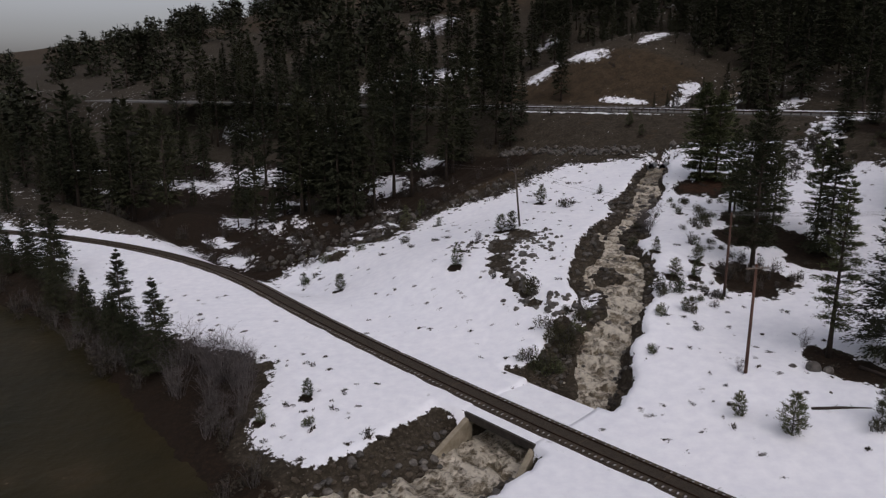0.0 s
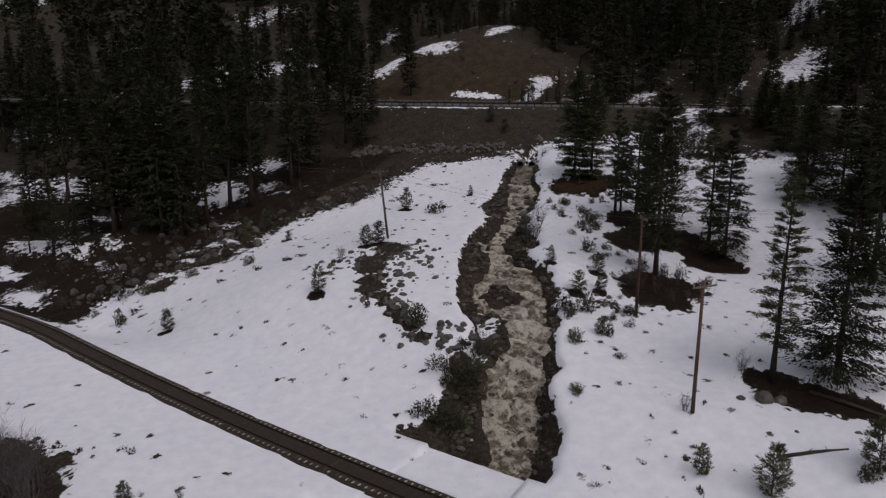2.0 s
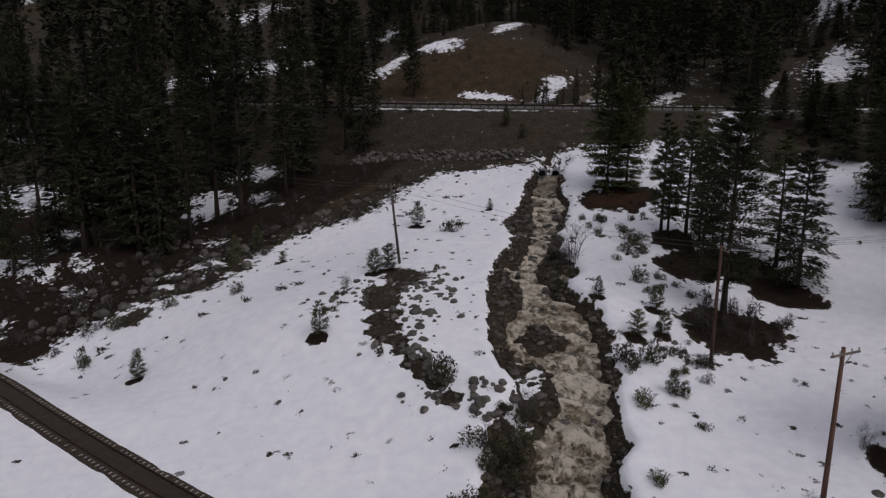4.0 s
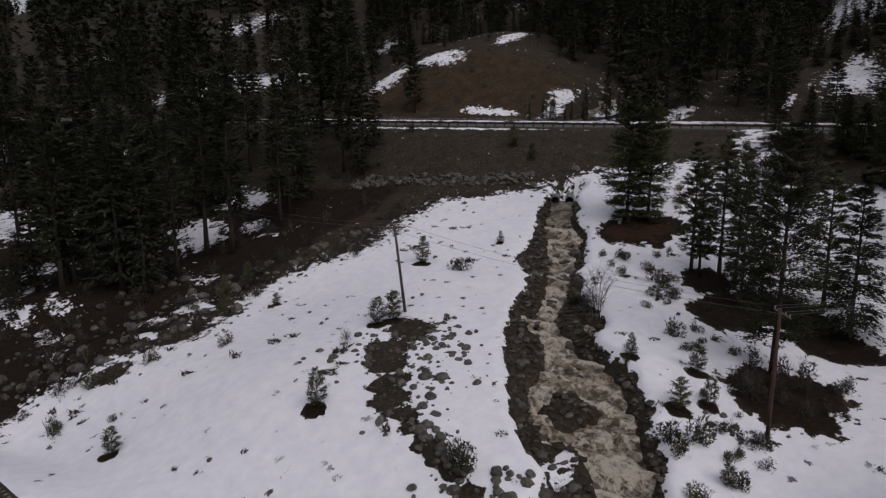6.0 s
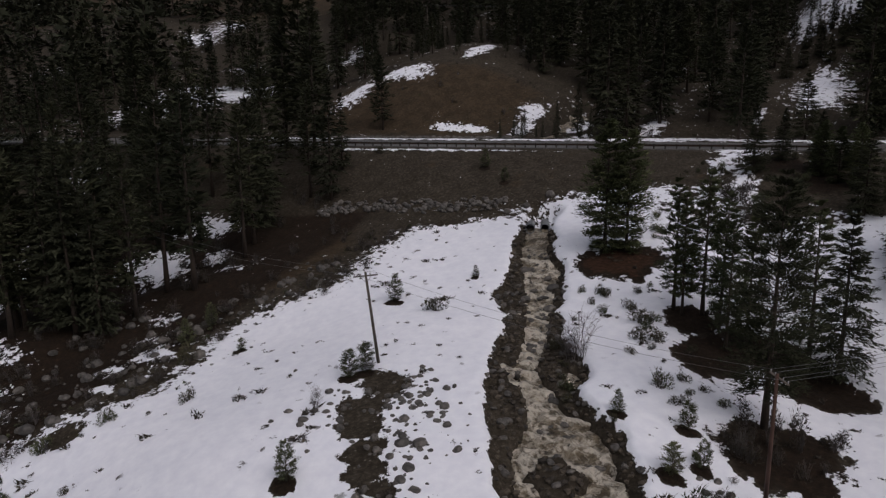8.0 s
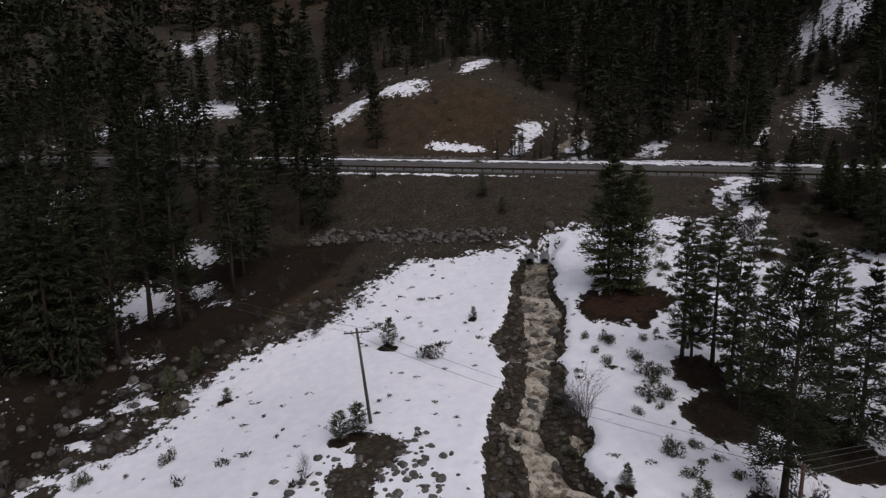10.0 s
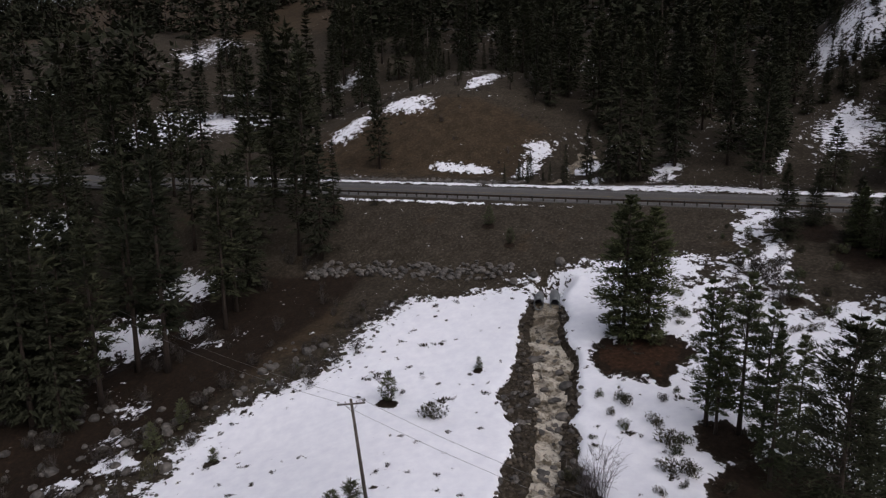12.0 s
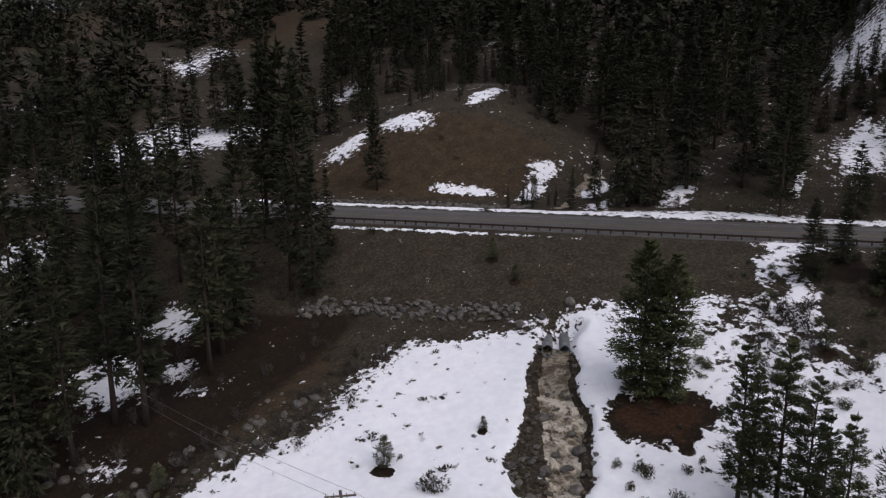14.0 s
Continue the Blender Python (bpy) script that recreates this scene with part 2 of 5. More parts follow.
def make_ground():
    s = Shade("snow_and_earth", 0.85, 0, 0.1).world_place()
    attr = s.nodes.new("ShaderNodeVertexColor")
    attr.layer_name = "cover"
    parts = s.nodes.new("ShaderNodeSeparateColor")
    s.links.new(attr.outputs["Color"], parts.inputs[0])
    snow, duff, dirt = parts.outputs[0], parts.outputs[1], parts.outputs[2]
    fine, mid, big = s.noise(2.2, 8, 0.72), s.noise(0.35, 5, 0.6), s.noise(0.06, 4)
    earth = s.ramp(fine, [(0.25, (0.014, 0.0115, 0.0085)), (0.5, (0.037, 0.031, 0.023)), (0.66, (0.072, 0.063, 0.049)), (0.8, (0.14, 0.125, 0.10))])
    earth = s.mix(0.7, earth, s.ramp(mid, [(0.3, (0.6, 0.55, 0.5)), (0.7, (1.3, 1.25, 1.2))]), "MULTIPLY")
    pebbles = s.step(s.cells(1.7), 0.2, 0.1)
    earth = s.mix(s.math("MULTIPLY", pebbles, s.step(s.noise(0.8, 3), 0.45, 0.6)), earth, (0.12, 0.108, 0.09))
    clay = s.ramp(fine, [(0.25, (0.022, 0.015, 0.009)), (0.55, (0.052, 0.038, 0.024)), (0.8, (0.11, 0.088, 0.062))])
    clay = s.mix(0.8, clay, s.ramp(mid, [(0.3, (0.5, 0.52, 0.52)), (0.7, (1.25, 1.2, 1.15))]), "MULTIPLY")
    needles = s.ramp(fine, [(0.3, (0.008, 0.006, 0.0045)), (0.55, (0.020, 0.0135, 0.009)), (0.75, (0.045, 0.026, 0.016))])
    rust = s.ramp(fine, [(0.3, (0.013, 0.008, 0.005)), (0.55, (0.038, 0.020, 0.012)), (0.75, (0.085, 0.044, 0.026))])
    needles = s.mix(s.step(duff, 0.82, 0.95), needles, rust)
    col = s.mix(s.step(s.math("ADD", dirt, s.math("MULTIPLY_ADD", mid, 0.6, -0.3)), 0.3, 0.7), earth, clay)
    col = s.mix(s.step(s.math("ADD", duff, s.math("MULTIPLY_ADD", mid, 0.5, -0.25)), 0.35, 0.65), col, needles)
    # ragged edge of the melting snow
    edge = s.math("ADD", s.math("MULTIPLY_ADD", fine, 2.5, -1.25), s.math("ADD", s.math("MULTIPLY_ADD", s.noise(0.85, 5, 0.6), 3.2, -1.6), s.math("MULTIPLY_ADD", mid, 1.8, -0.9)))
    mask = s.step(s.math("ADD", s.math("MULTIPLY_ADD", snow, 2.5, -0.75), edge), 0.36, 0.5)
    # stalks and stones that show through the snow
    specks = s.math("MULTIPLY", s.step(s.math("ADD", s.cells(0.42), s.math("MULTIPLY_ADD", fine, 0.9, -0.45)), 0.15, 0.1), s.step(s.noise(0.075, 3), 0.44, 0.54))
    mask = s.math("MULTIPLY", mask, s.math("MULTIPLY_ADD", specks, -1.0, 1.0))
    white = s.ramp(s.noise(0.9, 6, 0.6), [(0.3, (0.74, 0.75, 0.80)), (0.7, (0.84, 0.85, 0.88))])
    white = s.mix(0.5, white, s.ramp(big, [(0.35, (0.93, 0.94, 0.96)), (0.65, (1.04, 1.03, 1.03))]), "MULTIPLY")
    s.set("Base Color", s.mix(mask, col, white))
    s.set("Roughness", s.ramp(mask, [(0.0, (0.95, 0.95, 0.95)), (1.0, (0.6, 0.6, 0.6))]))
    relief = s.math("ADD", s.math("MULTIPLY", mask, 0.9), s.math("MULTIPLY", s.math("MULTIPLY", fine, s.math("MULTIPLY_ADD", mask, -0.8, 1.0)), 1.4))
    s.bump(relief, 0.6, 0.14)
    return s.mat


def make_creek():
    s = Shade("muddy_white_water", 0.4, 0, 0.4).world_place()
    warp = s.nodes.new("ShaderNodeTexNoise")
    warp.inputs["Scale"].default_value = 0.8
    s.links.new(s.place, warp.inputs["Vector"])
    moved = s.nodes.new("ShaderNodeVectorMath")
    moved.operation = "MULTIPLY_ADD"
    s.links.new(warp.outputs["Color"], moved.inputs[0])
    moved.inputs[1].default_value = (1.6, 1.6, 0.4)
    s.links.new(s.place, moved.inputs[2])
    s.place = moved.outputs[0]
    a, foam, rolls = s.noise(0.5, 6, 0.62), s.noise(2.0, 8, 0.78), s.cells(0.9)
    mixed = s.math("ADD", s.math("MULTIPLY", a, 0.5), s.math("ADD", s.math("MULTIPLY", foam, 0.42), s.math("MULTIPLY", rolls, 0.16)))
    col = s.ramp(mixed, [(0.42, (0.045, 0.032, 0.018)), (0.52, (0.105, 0.08, 0.047)), (0.59, (0.20, 0.16, 0.105)), (0.67, (0.46, 0.40, 0.31))])
    # threads of foam
    ridge = s.math("ABSOLUTE", s.math("MULTIPLY_ADD", s.noise(0.75, 5, 0.6), 2.0, -1.0))
    col = s.mix(s.math("MULTIPLY", s.step(ridge, 0.13, 0.02), 0.42), col, (0.68, 0.62, 0.51))
    # white water over the steps and along the threads of the current
    attr = s.nodes.new("ShaderNodeVertexColor")
    attr.layer_name = "foam"
    broken = s.math("ADD", s.math("MULTIPLY", attr.outputs["Color"], 0.55), s.math("ADD", s.math("MULTIPLY", foam, 1.3), -0.65))
    col = s.mix(s.math("MULTIPLY", s.step(broken, 0.3, 0.58), 0.9), col, (0.70, 0.64, 0.53))
    s.set("Base Color", col)
    s.bump(s.math("ADD", foam, s.math("MULTIPLY", rolls, 0.7)), 1.0, 0.4)
    return s.mat


def make_river():
    s = Shade("silty_river_water", 0.42, 0, 0.05).world_place()
    streaks = s.noise(0.12, 6, 0.65)
    fine = s.noise(0.6, 7, 0.7)
    col = s.ramp(streaks, [(0.3, (0.016, 0.014, 0.006)), (0.6, (0.028, 0.022, 0.010)), (0.75, (0.05, 0.035, 0.019))])
    col = s.mix(s.step(s.math("MULTIPLY", fine, streaks), 0.38, 0.46), col, (0.17, 0.135, 0.1))
    s.set("Base Color", col)
    s.bump(s.noise(0.5, 5, 0.6), 0.6, 0.3)
    return s.mat


def make_leaf(name, dark, light):
    s = Shade(name, 0.85, 0, 0.08)
    col = s.ramp(s.chance("island"), [(0.0, dark), (1.0, light)])
    col = s.mix(1.0, col, s.ramp(s.chance("object"), [(0.0, (0.7, 0.72, 0.7)), (1.0, (1.25, 1.2, 1.1))]), "MULTIPLY")
    col = s.mix(0.5, col, s.ramp(s.noise(0.35, 3), [(0.3, (0.6, 0.6, 0.6)), (0.7, (1.3, 1.3, 1.3))]), "MULTIPLY")
    s.set("Base Color", col)
    return s.mat


GROUND, CREEK, RIVER = make_ground(), make_creek(), make_river()
NEEDLE = make_leaf("pine_needles", (0.025, 0.028, 0.017), (0.047, 0.050, 0.030))
FAR_NEEDLE = make_leaf("fir_needles", (0.023, 0.025, 0.016), (0.038, 0.041, 0.026))
YOUNG = make_leaf("young_pine_needles", (0.045, 0.052, 0.03), (0.12, 0.13, 0.075))
PINE = make_leaf("olive_pine_needles", (0.027, 0.035, 0.018), (0.095, 0.107, 0.054))
SAGE = make_leaf("brush_leaves", (0.035, 0.035, 0.022), (0.085, 0.080, 0.05))
SLUSH = speckled("grey_slush", (0.2, 0.2, 0.2), (0.5, 0.5, 0.52), 3.0, 0.6, vary=None)
TWIG = speckled("bare_twigs", (0.035, 0.03, 0.029), (0.13, 0.115, 0.115), 2.0, vary="island")
BARK = speckled("pine_bark", (0.018, 0.013, 0.010), (0.06, 0.042, 0.03), 3.0, stretch=(3, 3, 0.5))
STONE = speckled("wet_stone", (0.034, 0.031, 0.028), (0.13, 0.12, 0.108), 2.2, 0.7)
BANK_STONE = speckled("muddy_bank_stone", (0.016, 0.012, 0.008), (0.072, 0.057, 0.04), 2.0, 0.75, vary="island", spread=0.6)
TUFT = speckled("dead_grass", (0.018, 0.015, 0.011), (0.055, 0.045, 0.03), 5.0, vary="island")
BALLAST = speckled("brown_ballast", (0.018, 0.0125, 0.0075), (0.062, 0.045, 0.029), 7.0, vary=None, bump=1.0, distance=0.08)
TIE = speckled("weathered_tie_wood", (0.025, 0.018, 0.012), (0.085, 0.063, 0.042), 3.0, stretch=(1, 8, 8))
STEEL = speckled("rusty_rail_steel", (0.03, 0.018, 0.011), (0.08, 0.05, 0.032), 8.0, 0.5, 0.6, vary=None)
CONCRETE = speckled("stained_concrete", (0.16, 0.135, 0.095), (0.30, 0.265, 0.20), 1.2, vary="object", spread=0.1)
TIMBER = speckled("dark_bridge_timber", (0.02, 0.016, 0.012), (0.06, 0.05, 0.04), 2.0)
ASPHALT = speckled("wet_asphalt", (0.052, 0.050, 0.048), (0.10, 0.096, 0.090), 1.4, 0.55, vary=None, bump=0.3, distance=0.01)
PAINT = speckled("worn_road_paint", (0.25, 0.25, 0.24), (0.5, 0.5, 0.48), 2.0, 0.7, vary=None)
YELLOW = speckled("worn_yellow_paint", (0.22, 0.16, 0.05), (0.4, 0.29, 0.09), 2.0, 0.7, vary=None)
GALVANIZED = speckled("corrugated_zinc", (0.10, 0.11, 0.115), (0.22, 0.235, 0.245), 2.0, 0.5, 0.4, vary="object", spread=0.1)
POLE_WOOD = speckled("red_brown_pole_wood", (0.035, 0.017, 0.012), (0.11, 0.058, 0.042), 1.5, stretch=(4, 4, 0.4))
GREY_WOOD = speckled("weathered_grey_wood", (0.055, 0.045, 0.038), (0.15, 0.125, 0.105), 1.5, stretch=(4, 4, 0.4))
GLASSY = speckled("insulator_porcelain", (0.2, 0.19, 0.18), (0.4, 0.39, 0.38), 4.0, 0.25, vary=None)
WIRE = speckled("wire_aluminium", (0.10, 0.10, 0.10), (0.2, 0.2, 0.2), 4.0, 0.5, 0.5, vary=None)


def make_snow():
    s = Shade("packed_snow", 0.6, 0, 0.3).world_place()
    white = s.ramp(s.noise(0.9, 6, 0.6), [(0.3, (0.74, 0.75, 0.80)), (0.7, (0.84, 0.85, 0.88))])
    s.set("Base Color", s.mix(s.step(s.noise(1.7, 8, 0.75), 0.62, 0.7), white, (0.42, 0.40, 0.38)))
    s.bump(s.noise(1.5, 6, 0.6), 0.4, 0.08)
    return s.mat


SNOW = make_snow()


# ---- helpers for building ----
def part(name, bm, material, parent=None, label="", shade=False):
    """Links a bmesh, or (vertices, faces), as one mesh object under a thing."""
    me = bpy.data.meshes.new(name)
    if isinstance(bm, tuple):
        me.from_pydata([tuple(v) for v in bm[0]], [], [tuple(f) for f in bm[1]])
    else:
        bm.to_mesh(me)
        bm.free()
    me.materials.append(material)
    if shade:
        me.polygons.foreach_set("use_smooth", [True] * len(me.polygons))
    ob = new(name, me)
    ob.parent = parent
    return tagged(ob, label)


def thing(name, label, category, group="", kind="", at=None):
    ob = new(name)
    ob.empty_display_size = 0.2
    if at is not None:
        ob.matrix_world = at
    return tagged(ob, label, category, group, kind)


def ground_z(x, y):
    return float(height(x, y))


def on_land(u, v, dz=0.0):
    x, y = to_xy(u, v)
    return float(x), float(y), ground_z(x, y) + dz


def box(bm, size, m=Matrix(), bevel=0.0):
    made = bmesh.ops.create_cube(bm, size=1.0, matrix=m @ Matrix.Diagonal((*size, 1)))
    if bevel:
        edges = {e for v in made["verts"] for e in v.link_edges}
        bmesh.ops.bevel(bm, geom=list(edges), offset=bevel, segments=1, affect="EDGES")


def tube(points, radii, sides=6, cap=True):
    """Vertices and faces of a tapering tube along points."""
    points = [Vector(p) for p in points]
    verts, faces = [], []
    for i, (p, r) in enumerate(zip(points, radii)):
        d = (points[min(i + 1, len(points) - 1)] - points[max(i - 1, 0)]).normalized()
        a = d.orthogonal().normalized()
        b = d.cross(a)
        for k in range(sides):
            t = 2 * math.pi * k / sides
            verts.append(p + float(r) * (math.cos(t) * a + math.sin(t) * b))
    for i in range(len(points) - 1):
        for k in range(sides):
            j = (k + 1) % sides
            faces.append((i * sides + k, i * sides + j, (i + 1) * sides + j, (i + 1) * sides + k))
    if cap:
        faces.append(tuple(range(sides))[::-1])
        faces.append(tuple((len(points) - 1) * sides + k for k in range(sides)))
    return verts, faces


def joined(pieces):
    verts, faces = [], []
    for v, f in pieces:
        n = len(verts)
        verts.extend(v)
        faces.extend(tuple(n + k for k in face) for face in f)
    return verts, faces


def strip(rows):
    """Vertices and faces of a sheet given as rows of points."""
    n = len(rows[0])
    verts = [p for row in rows for p in row]
    faces = [(i * n + k, i * n + k + 1, (i + 1) * n + k + 1, (i + 1) * n + k) for i in range(len(rows) - 1) for k in range(n - 1)]
    return verts, faces


# ---- the land ----
def spread_axis(lo, hi, step, reach_lo, reach_hi, growth=1.16):
    mid = list(np.arange(lo, hi + 1e-6, step))
    for sign, end, reach in ((-1, lo, reach_lo), (1, hi, reach_hi)):
        d, p = step, end
        while abs(p - end) < reach:
            d *= growth
            p += sign * d
            mid.append(p)
    return np.array(sorted(mid))


EDGE_V = [36, 54, 60.7, 65.6, 68.7, 72.6, 75, 79, 82, 85, 88.4, 93.7, 97, 99.4, 101, 105.3, 110.5, 117, 119, 121.5, 122.7, 126.7, 131, 136, 139, 145]
EDGE_U = [150, 107, 109.5, 106.5, 105, 103.5, 101.5, 103, 101.5, 104.5, 106, 104.5, 102, 100, 98.3, 98.2, 99.3, 98.8, 99.3, 97, 93.5, 86.4, 82, 77, 70, 60]
BANK_U = [-100, 30, 43, 53.6, 60, 65, 75, 91, 130, 170, 400]
BANK_V = [26, 25, 24.0, 22.8, 28, 32.4, 29.5, 26.3, 26, 20, 8]
# bare patches under trees: u, v, half lengths along u and v
WELLS = [(60.9, 117.9, 5.5, 5.2), (38.0, 88.0, 5.1, 4.9), (46.0, 101.0, 3.4, 5.0), (35.9, 101.2, 3.8, 3.8), (41.5, 104.5, 5.5, 3.4), (49.5, 106.5, 3.2, 3.0), (19.6, 72.0, 5.4, 2.7), (23.8, 73.6, 2.6, 2.0), (109.5, 56.5, 3.8, 2.8), (112.5, 59.0, 3.2, 2.2), (47, 153.5, 4.0, 4.5), (40, 148, 5, 6)]
# young pines standing apart: u, v and height
YOUNG_PINES = [(85.1, 55.6, 2.7), (70.3, 66.1, 3.5), (83.7, 99.9, 3.6), (77.3, 109.2, 1.7), (75.9, 80.9, 3.0), (75.0, 82.4, 3.2), (39.6, 74.0, 1.8), (50.6, 85.2, 2.2), (22.5, 55.6, 2.5), (17.9, 55.6, 4.0), (13.6, 62.1, 4.2),
               (96.3, 85.9, 1.7), (55.4, 31.5, 2.0), (43.0, 82.4, 2.5), (44.8, 80.3, 2.6), (45.1, 86.6, 2.6), (92.6, 140.8, 3.4), (47.1, 134.3, 3.4), (55.0, 26.0, 1.7), (87.0, 137.0, 2.6), (104.2, 84.5, 3.6), (105.6, 89.6, 3.2)]
YOUNG_WELLS = [(u - 0.1, v - 0.16 * h, 0.35 + 0.24 * h, 0.3 + 0.2 * h) for u, v, h in YOUNG_PINES if u > 40]
# the dry side channel and other worn bare ground
GULLY = [(71.5, 80.6, 2.6, 2.6), (71.2, 77.0, 2.3, 2.4), (69.3, 74.3, 2.1, 2.2), (67.2, 71.6, 1.7, 2.2), (65.3, 69.0, 1.6, 1.8), (63.0, 68.2, 1.6, 1.1), (61.2, 66.9, 1.4, 1.0), (59.0, 65.5, 1.3, 1.0), (57.0, 64.5, 1.3, 0.8), (55.2, 63.9, 1.1, 0.8), (53.0, 62.8, 1.1, 0.8), (100.5, 66, 1.6, 2.0), (101, 75, 1.6, 2.0)]
# snow left lying on ledges inside the creek's bed
LEDGES = [(50.6, 69.3, 1.3, 2.4), (48.2, 65.2, 0.9, 1.2), (49.4, 64.6, 0.8, 2.2), (50.6, 71.2, 1.1, 1.1)]
# lying snow on bare ground: u, v, half lengths
PATCHES = [(132.9, 102.1, 7, 5), (136, 116, 8, 4), (124.4, 107.2, 3.5, 2.2), (117.2, 103.8, 2.8, 1.4), (181, 122, 5, 3.2), (168, 106, 9, 5), (183, 92, 19, 9), (230, 118, 8, 3), (200, 81, 16, 7), (216, 65, 10, 4), (264, 72, 16, 5), (106.6, 81.6, 3.3, 2.5), (104.7, 73.2, 2, 1.2), (187, 82, 11, 5), (216, 96, 8, 3.5), (142, 69.7, 9, 4.0), (240, 117, 7, 3.5), (120, 56.2, 6.5, 3.2), (131, 49, 8, 6), (135, 60, 6.2, 2.6)]
# thin broken snow among rocks and brush
THIN = [(130, 70.5, 4.5, 3.2), (127, 75, 4, 2.5), (122, 70, 4, 2.0), (113, 66, 3, 2), (140, 76, 6, 4), (111, 84, 3, 3), (116, 90, 3.5, 2.5), (109, 77, 3, 2), (150, 84, 8, 5), (160, 95, 7, 5)]
NORM_PATCHES = [(141.6, 201.1, 7.5, 4.6), (152.8, 194.8, 4.6, 8), (117.7, 181.0, 8, 1.9), (106.4, 192.0, 3.6, 5.1), (104.7, 183.3, 2.4, 6.0), (94.8, 191, 3.0, 8), (130.7, 217, 3, 8), (187.8, 252, 5, 9), (46.5, 208.6, 7.0, 17), (53.5, 255.8, 6.5, 14), (44.9, 250, 6, 10), (77.2, 184, 2.9, 6.9), (68, 171.5, 15, 3.6), (54.9, 140.9, 2.4, 6.5), (50.7, 129.6, 2.7, 7),
                (44.6, 113.3, 2.0, 7), (58.2, 119.6, 2.6, 7.4), (57, 191.6, 1.0, 6.9), (41.2, 117.8, 1.7, 3.4), (197.6, 213.6, 9, 11), (209, 208, 12, 18), (222, 205, 6, 18), (277, 282, 6, 6), (228.6, 245, 8, 9), (247.7, 254.6, 4, 4), (275.5, 297, 8, 9), (307, 242, 10, 9), (193.6, 242, 5, 9), (153.9, 192.5, 3, 5),
                (53.5, 147.5, 5, 3.6), (108, 146.4, 24, 0.55), (186, 141, 7, 5), (20, 250, 12, 30), (89.5, 176, 3.0, 5.5)]


def oval(u, v, spots, soft=0.35):
    best = np.zeros(np.shape(u))
    rag = 0.3 * waves(u, v, 61, 6.5, 5) + 0.16 * waves(u, v, 62, 1.7, 3)
    for cu, cv, a, b in spots:
        r = np.sqrt(((u - cu) / a) ** 2 + ((v - cv) / b) ** 2) + rag
        best = np.maximum(best, 1 - smooth(1 - soft, 1 + soft, r))
    return best


def snow_cover(u, v, x, y):
    """How much snow lies: 1 closed cover, 0 bare, between them patches."""
    norm = v - road_shift(u)
    left = 1 - smooth(-11.0, 4.5, u - np.interp(v, EDGE_V, EDGE_U))
    low = smooth(-2.0, 4.5, v - np.interp(u, BANK_U, BANK_V))
    top = 1 - smooth(-11, 10, norm - np.interp(u, [0, 30, 44, 48, 51, 54, 60, 76, 80, 84, 92, 200], [125, 119, 121, 130, 150, 147, 148, 142, 140, 134, 128, 128]))
    meadow = left * low * top
    along = smooth(-1.2, 1.6, v - np.interp(u, BANK_U, BANK_V)) * (1 - smooth(47, 52, v + 43.3 - track_v(u))) * smooth(96, 106, u)
    meadow = np.maximum(meadow, along * 0.9)
    right_bank = smooth(108, 122, norm) * (1 - smooth(58, 64, u)) * smooth(34, 42, u)
    meadow = meadow * (1 - 0.5 * right_bank) * (1 - 0.16 * smooth(112, 124, norm) * smooth(52, 60, u))
    bushes = np.exp(-(((u - 45) / 4.5) ** 2) - ((v - 84) / 12) ** 2)
    meadow = meadow - 0.22 * bushes
    wild = 0.2 + 0.16 * waves(x, y, 21, 60, 3)
    wild = np.where((norm > 128) & (norm < 169) & (u > 50), 0.08, wild)
    wild = np.where((u > 104) & (v > 50) & (norm < 128), 0.06 + 0.2 * waves(x, y, 8, 26, 3), wild)
    wild = np.where((u > 175) & (norm > 190), 0.08 + 0.14 * waves(x, y, 23, 30, 3), wild)
    wild = wild * (1 - 0.7 * np.exp(-(((u - 133) / 32) ** 4) - ((norm - 192) / 20) ** 4))
    wild = np.where(v < np.interp(u, BANK_U, BANK_V), 0.0, wild)
    wild = wild * smooth(-2, 1.0, v - np.interp(u, BANK_U, BANK_V) + 0.5)
    cover = np.maximum(meadow, wild)
    cover = np.maximum(cover, 0.66 * oval(u, v, PATCHES, 0.8))
    cover = np.maximum(cover, 0.47 * oval(u, v, THIN, 0.9))
    cover = np.maximum(cover, 0.64 * oval(u, norm, NORM_PATCHES, 0.7))
    verge = np.exp(-np.abs((norm - 167.2 - 1.2 * (1 - smooth(84, 96, u))) / (1.7 + 1.3 * (1 - smooth(84, 96, u)))) ** 4) * smooth(-20, 0, u) * (1 - smooth(160, 180, u)) * (0.66 + 0.25 * waves(x, y, 24, 14, 3))
    cover = np.maximum(cover, verge)
    cover = cover * (1 - oval(u, v, WELLS, 0.45)) * (1 - oval(u, v, YOUNG_WELLS, 0.5)) * (1 - oval(u, v, GULLY, 0.6))
    return cover


